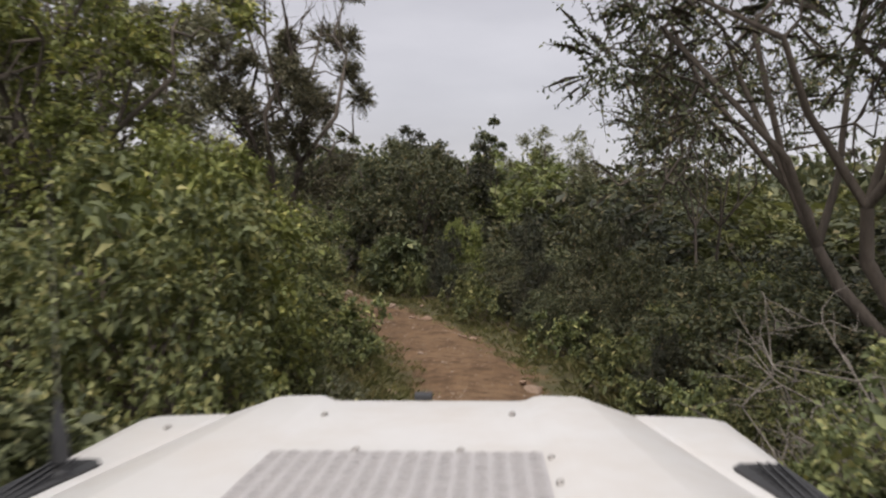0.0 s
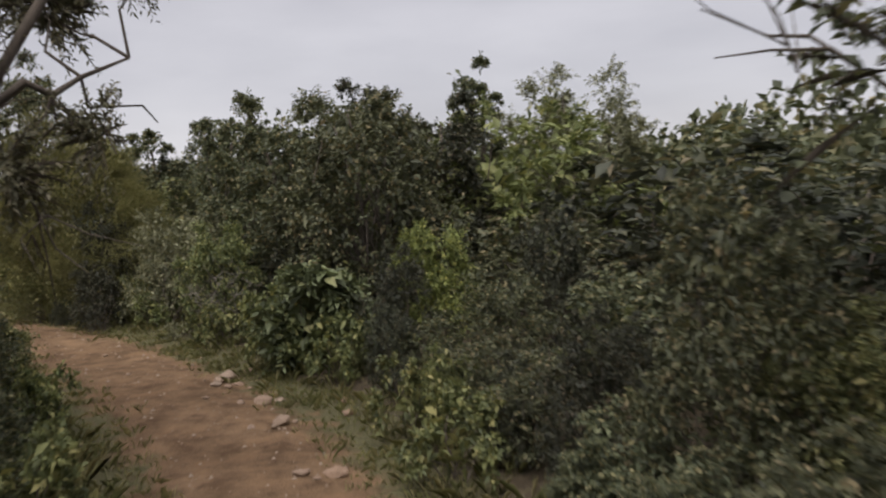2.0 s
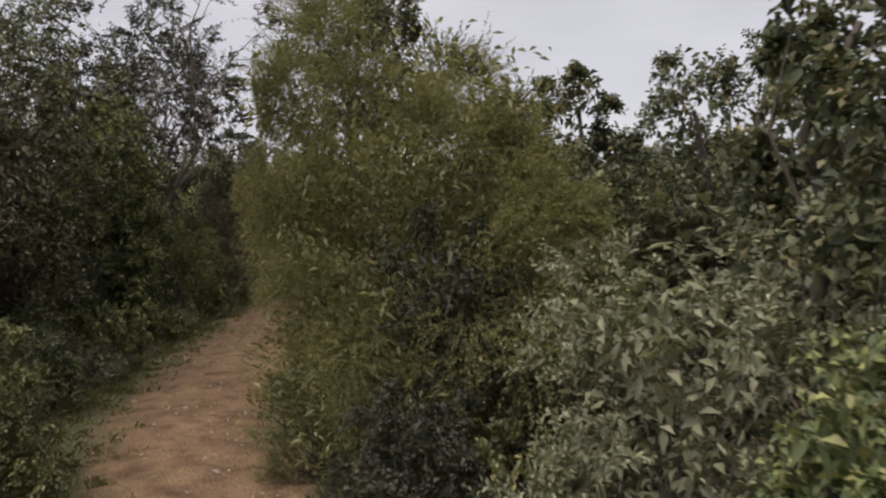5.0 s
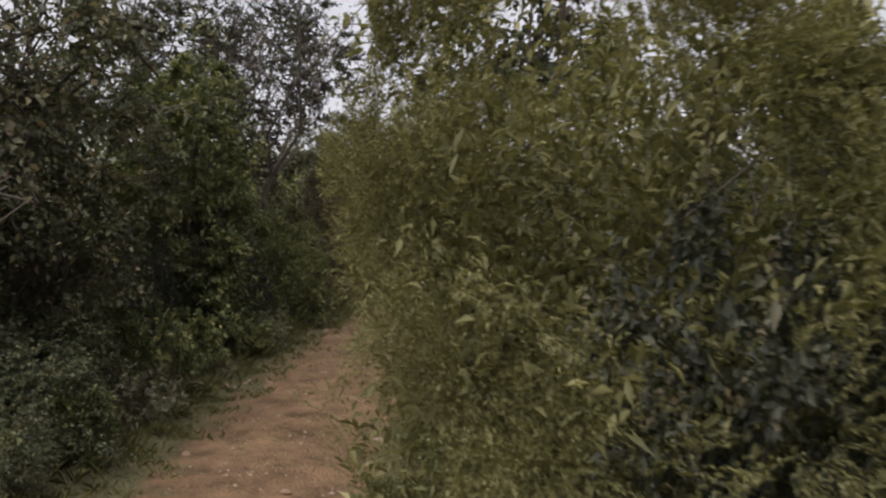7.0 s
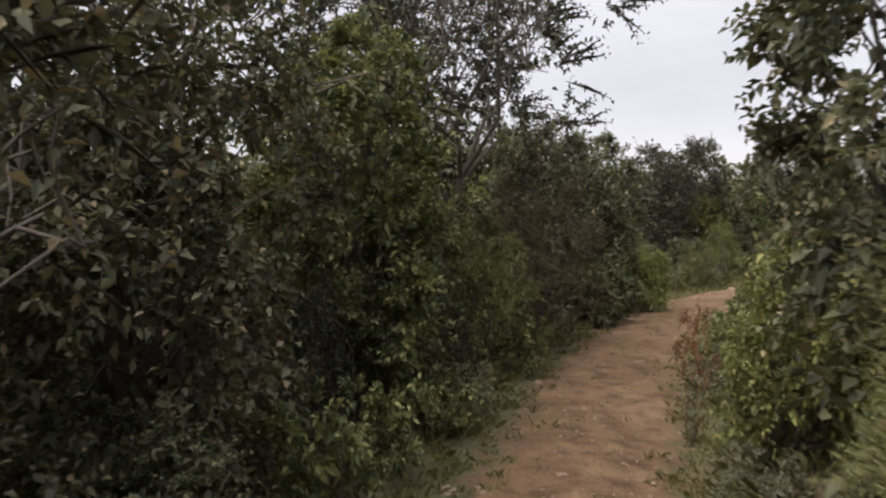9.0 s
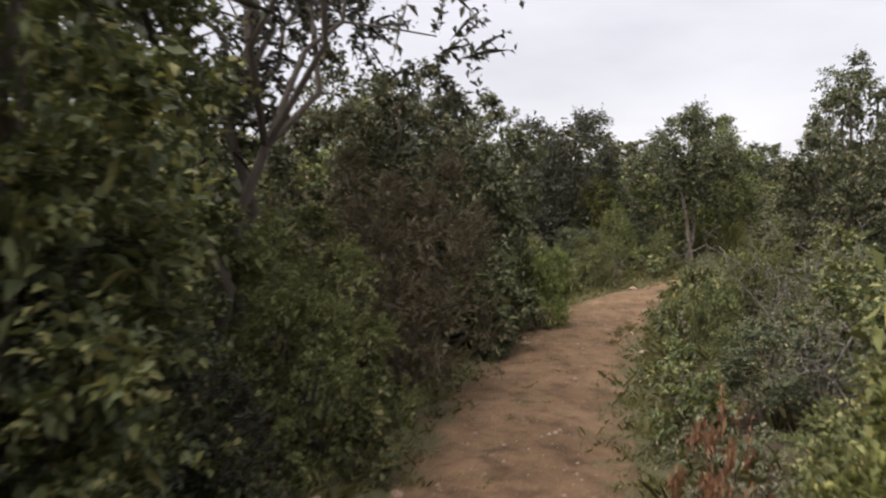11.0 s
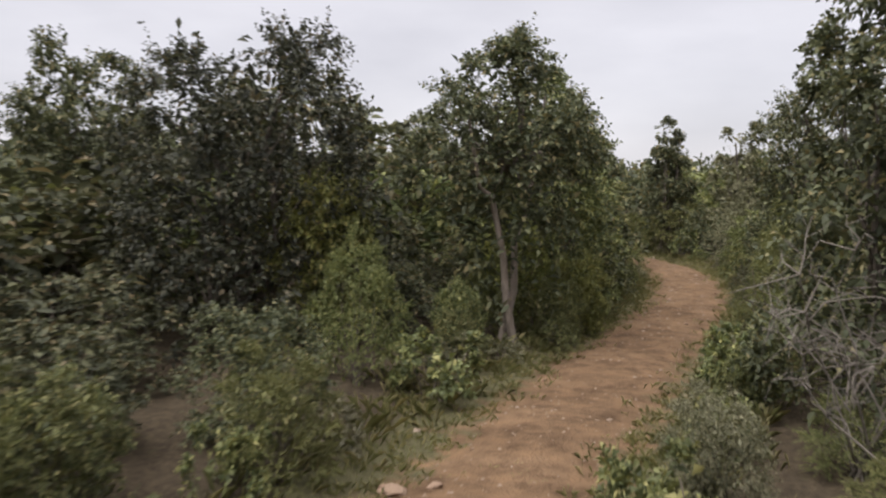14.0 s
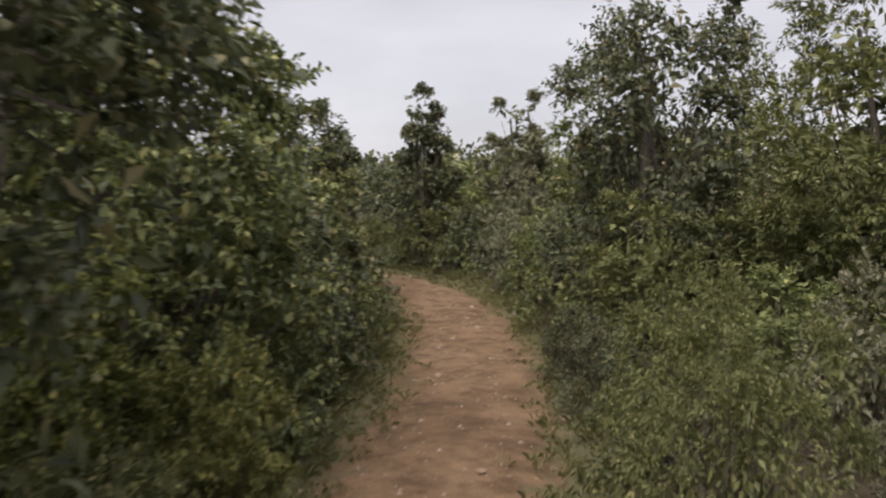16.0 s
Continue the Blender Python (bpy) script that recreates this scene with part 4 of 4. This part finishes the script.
def build_car():
    car = tagged(new("off_road_car"), "white off-road car with a chequer-plated bonnet on the track", "car")
    car.matrix_basis = pose(-0.094, 0, 0.0, 0, -2.6, -2.86)
    # bonnet
    rows = []
    for y, drop in ((2.395, 0.055), (2.39, 0.02), (2.37, 0.006), (2.33, 0.0), (2.1, 0.0), (1.8, 0.0), (1.5, 0.0), (1.2, 0.0), (0.9, 0.0), (0.72, 0.0)):
        f = (2.35 - y) / 1.6
        a, b, c = 0.279 + 0.05 * f, 0.444 + 0.16 * f, 0.585 + 0.23 * f
        z = bonnet_top(y) - drop
        half = [(0.0, z), (a - 0.02, z), (a, z + 0.002), (a + 0.025, z + 0.013), (a + 0.045, z + 0.016), (b - 0.02, z + 0.014), (b, z + 0.010), (b + 0.03, z - 0.002), (c - 0.01, z - 0.038), (c, z - 0.05)]
        rows.append([(-x, y, h) for x, h in half[:0:-1]] + [(x, y, h) for x, h in half])
    bonnet = part("bonnet", loft(rows), PAINT, car, "white bonnet with raised shoulders")
    # wings
    for side in (-1, 1):
        rows = []
        for y, drop, pull in ((2.40, 0.10, 0.05), (2.385, 0.03, 0.03), (2.36, 0.008, 0.012), (2.31, 0.0, 0.0), (2.0, 0.0, 0.0), (1.6, 0.0, 0.0), (1.2, 0.0, 0.0), (0.72, 0.0, 0.0)):
            f = (2.35 - y) / 1.6
            c = 0.58 + 0.23 * f
            z = bonnet_top(y) - 0.037 - drop
            o = 0.86 - pull
            rows.append([(side * x, y, h) for x, h in ((c - 0.02, z - 0.025), (c + 0.006, z - 0.004), (c + 0.02, z), (o - 0.07, z - 0.006), (o - 0.025, z - 0.016), (o - 0.004, z - 0.045), (o, z - 0.10), (o, 0.62))])
        wing = part("wing", loft(rows), PAINT, car, "white front wing with dusty top")
        bm = bmesh.new()
        pts = [(0.695, 1.765), (0.72, 1.80), (0.785, 1.80), (0.81, 1.77), (0.82, 1.2), (0.775, 1.2)]
        top = [bm.verts.new((side * x, y, bonnet_top(y) - 0.037 + 0.006)) for x, y in pts]
        low = [bm.verts.new((side * x, y, bonnet_top(y) - 0.037 - 0.010)) for x, y in pts]
        bm.faces.new(top)
        for i in range(6):
            bm.faces.new((top[i], top[(i + 1) % 6], low[(i + 1) % 6], low[i]))
        bmesh.ops.recalc_face_normals(bm, faces=bm.faces)
        vent = part("wing_vent", bm, BLACK, wing, "black mesh air vent")
        mesh = bmesh.new()
        for k in range(13):
            y = 1.765 - 0.036 * k
            box(mesh, side * (0.762 + 0.0012 * k), y, bonnet_top(y) - 0.030, 0.07, 0.007, 0.006, side * 18)
        for x in (0.745, 0.765, 0.785):
            box(mesh, side * x, 1.53, bonnet_top(1.53) - 0.0305, 0.005, 0.45, 0.005)
        part("vent_grille", mesh, BLACK, vent)
    # chequer plate with raised bars in fives
    rows = [[(x, y, bonnet_top(y) + 0.004) for x in (-0.307, -0.01, 0.287)] for y in (1.75, 1.3, 0.95)]
    plate = loft(rows)
    part_plate = part("chequer_plate", plate, ALLOY, car, "worn aluminium chequer plate")
    bars = bmesh.new()
    pitch = 0.037
    for i in range(16):
        for j in range(21):
            x, y = -0.288 + i * pitch, 1.728 - j * pitch
            way = 45 if (i + j) % 2 else -45
            for k in (-2, -1, 0, 1, 2):
                q = radians(way)
                ox, oy = -math.sin(q) * k * 0.0058, math.cos(q) * k * 0.0058
                if -0.3 < x + ox < 0.28 and y + oy < 1.742:
                    box(bars, x + ox, y + oy, bonnet_top(y) + 0.0048, 0.027 - 0.002 * abs(k), 0.0024, 0.0024, way)
    part("tread", bars, ALLOY, part_plate)
    for x, y in ((-0.322, 1.69), (0.303, 1.70), (-0.262, 2.13), (0.234, 2.14), (-0.12, 1.757), (0.11, 1.757), (-0.69, 2.135), (0.36, 1.56), (0.305, 1.52)):
        z = bonnet_top(y) + (0.004 if abs(x) < 0.4 else -0.034)
        part("bolt", disc_stack(bmesh.new(), ((0.009, -0.002), (0.009, 0.003), (0.006, 0.006)), 8, at=(x, y, z)), STEEL, bonnet)
    part("latch", box(bmesh.new(), -0.018, 2.375, bonnet_top(2.35) + 0.006, 0.052, 0.04, 0.018, 0, 0.004), BLACK, bonnet, "black rubber bonnet latch")
    # aerial
    z = bonnet_top(1.67) - 0.036
    aerial = part("aerial", disc_stack(bmesh.new(), ((0.022, 0), (0.02, 0.012), (0.012, 0.018), (0.013, 0.03), (0.019, 0.035), (0.018, 0.09), (0.013, 0.12), (0.006, 0.16), (0.003, 0.17)), 12, at=(-0.737, 1.67, z)), BLACK, car, "black whip aerial")
    part("whip", disc_stack(bmesh.new(), ((0.0016, 0.16), (0.0012, 0.4), (0.0008, 0.62)), 6, at=(-0.737, 1.67, z)), STEEL, aerial)
    # nose, body below the bonnet, wheels
    part("nose_panel", box(bmesh.new(), 0, 2.31, 0.80, 1.52, 0.06, 0.48, 0, 0.01), PAINT, car)
    part("bumper", box(bmesh.new(), 0, 2.45, 0.55, 1.66, 0.14, 0.16, 0, 0.02), BLACK, car, "black steel bumper")
    part("body", box(bmesh.new(), 0, -0.45, 0.82, 1.66, 2.3, 0.6, 0, 0.03), PAINT, car)
    part("chassis", box(bmesh.new(), 0, 0.5, 0.50, 0.9, 3.6, 0.14, 0, 0.02), BLACK, car)
    for x in (-0.72, 0.72):
        for y in (1.75, -0.62):
            tyre = disc_stack(bmesh.new(), ((0.24, -0.10), (0.34, -0.115), (0.375, -0.09), (0.38, 0.0), (0.375, 0.09), (0.34, 0.115), (0.24, 0.10)), 28, "X", (x, y, 0.345))
            wheel = part("tyre", tyre, RUBBER, car, "black off-road tyre")
            part("rim", disc_stack(bmesh.new(), ((0.235, -0.106), (0.20, -0.118), (0.06, -0.122), (0.06, 0.122), (0.20, 0.118), (0.235, 0.106)), 20, "X", (x, y, 0.345)), STEEL, wheel)
    return car


build_car()
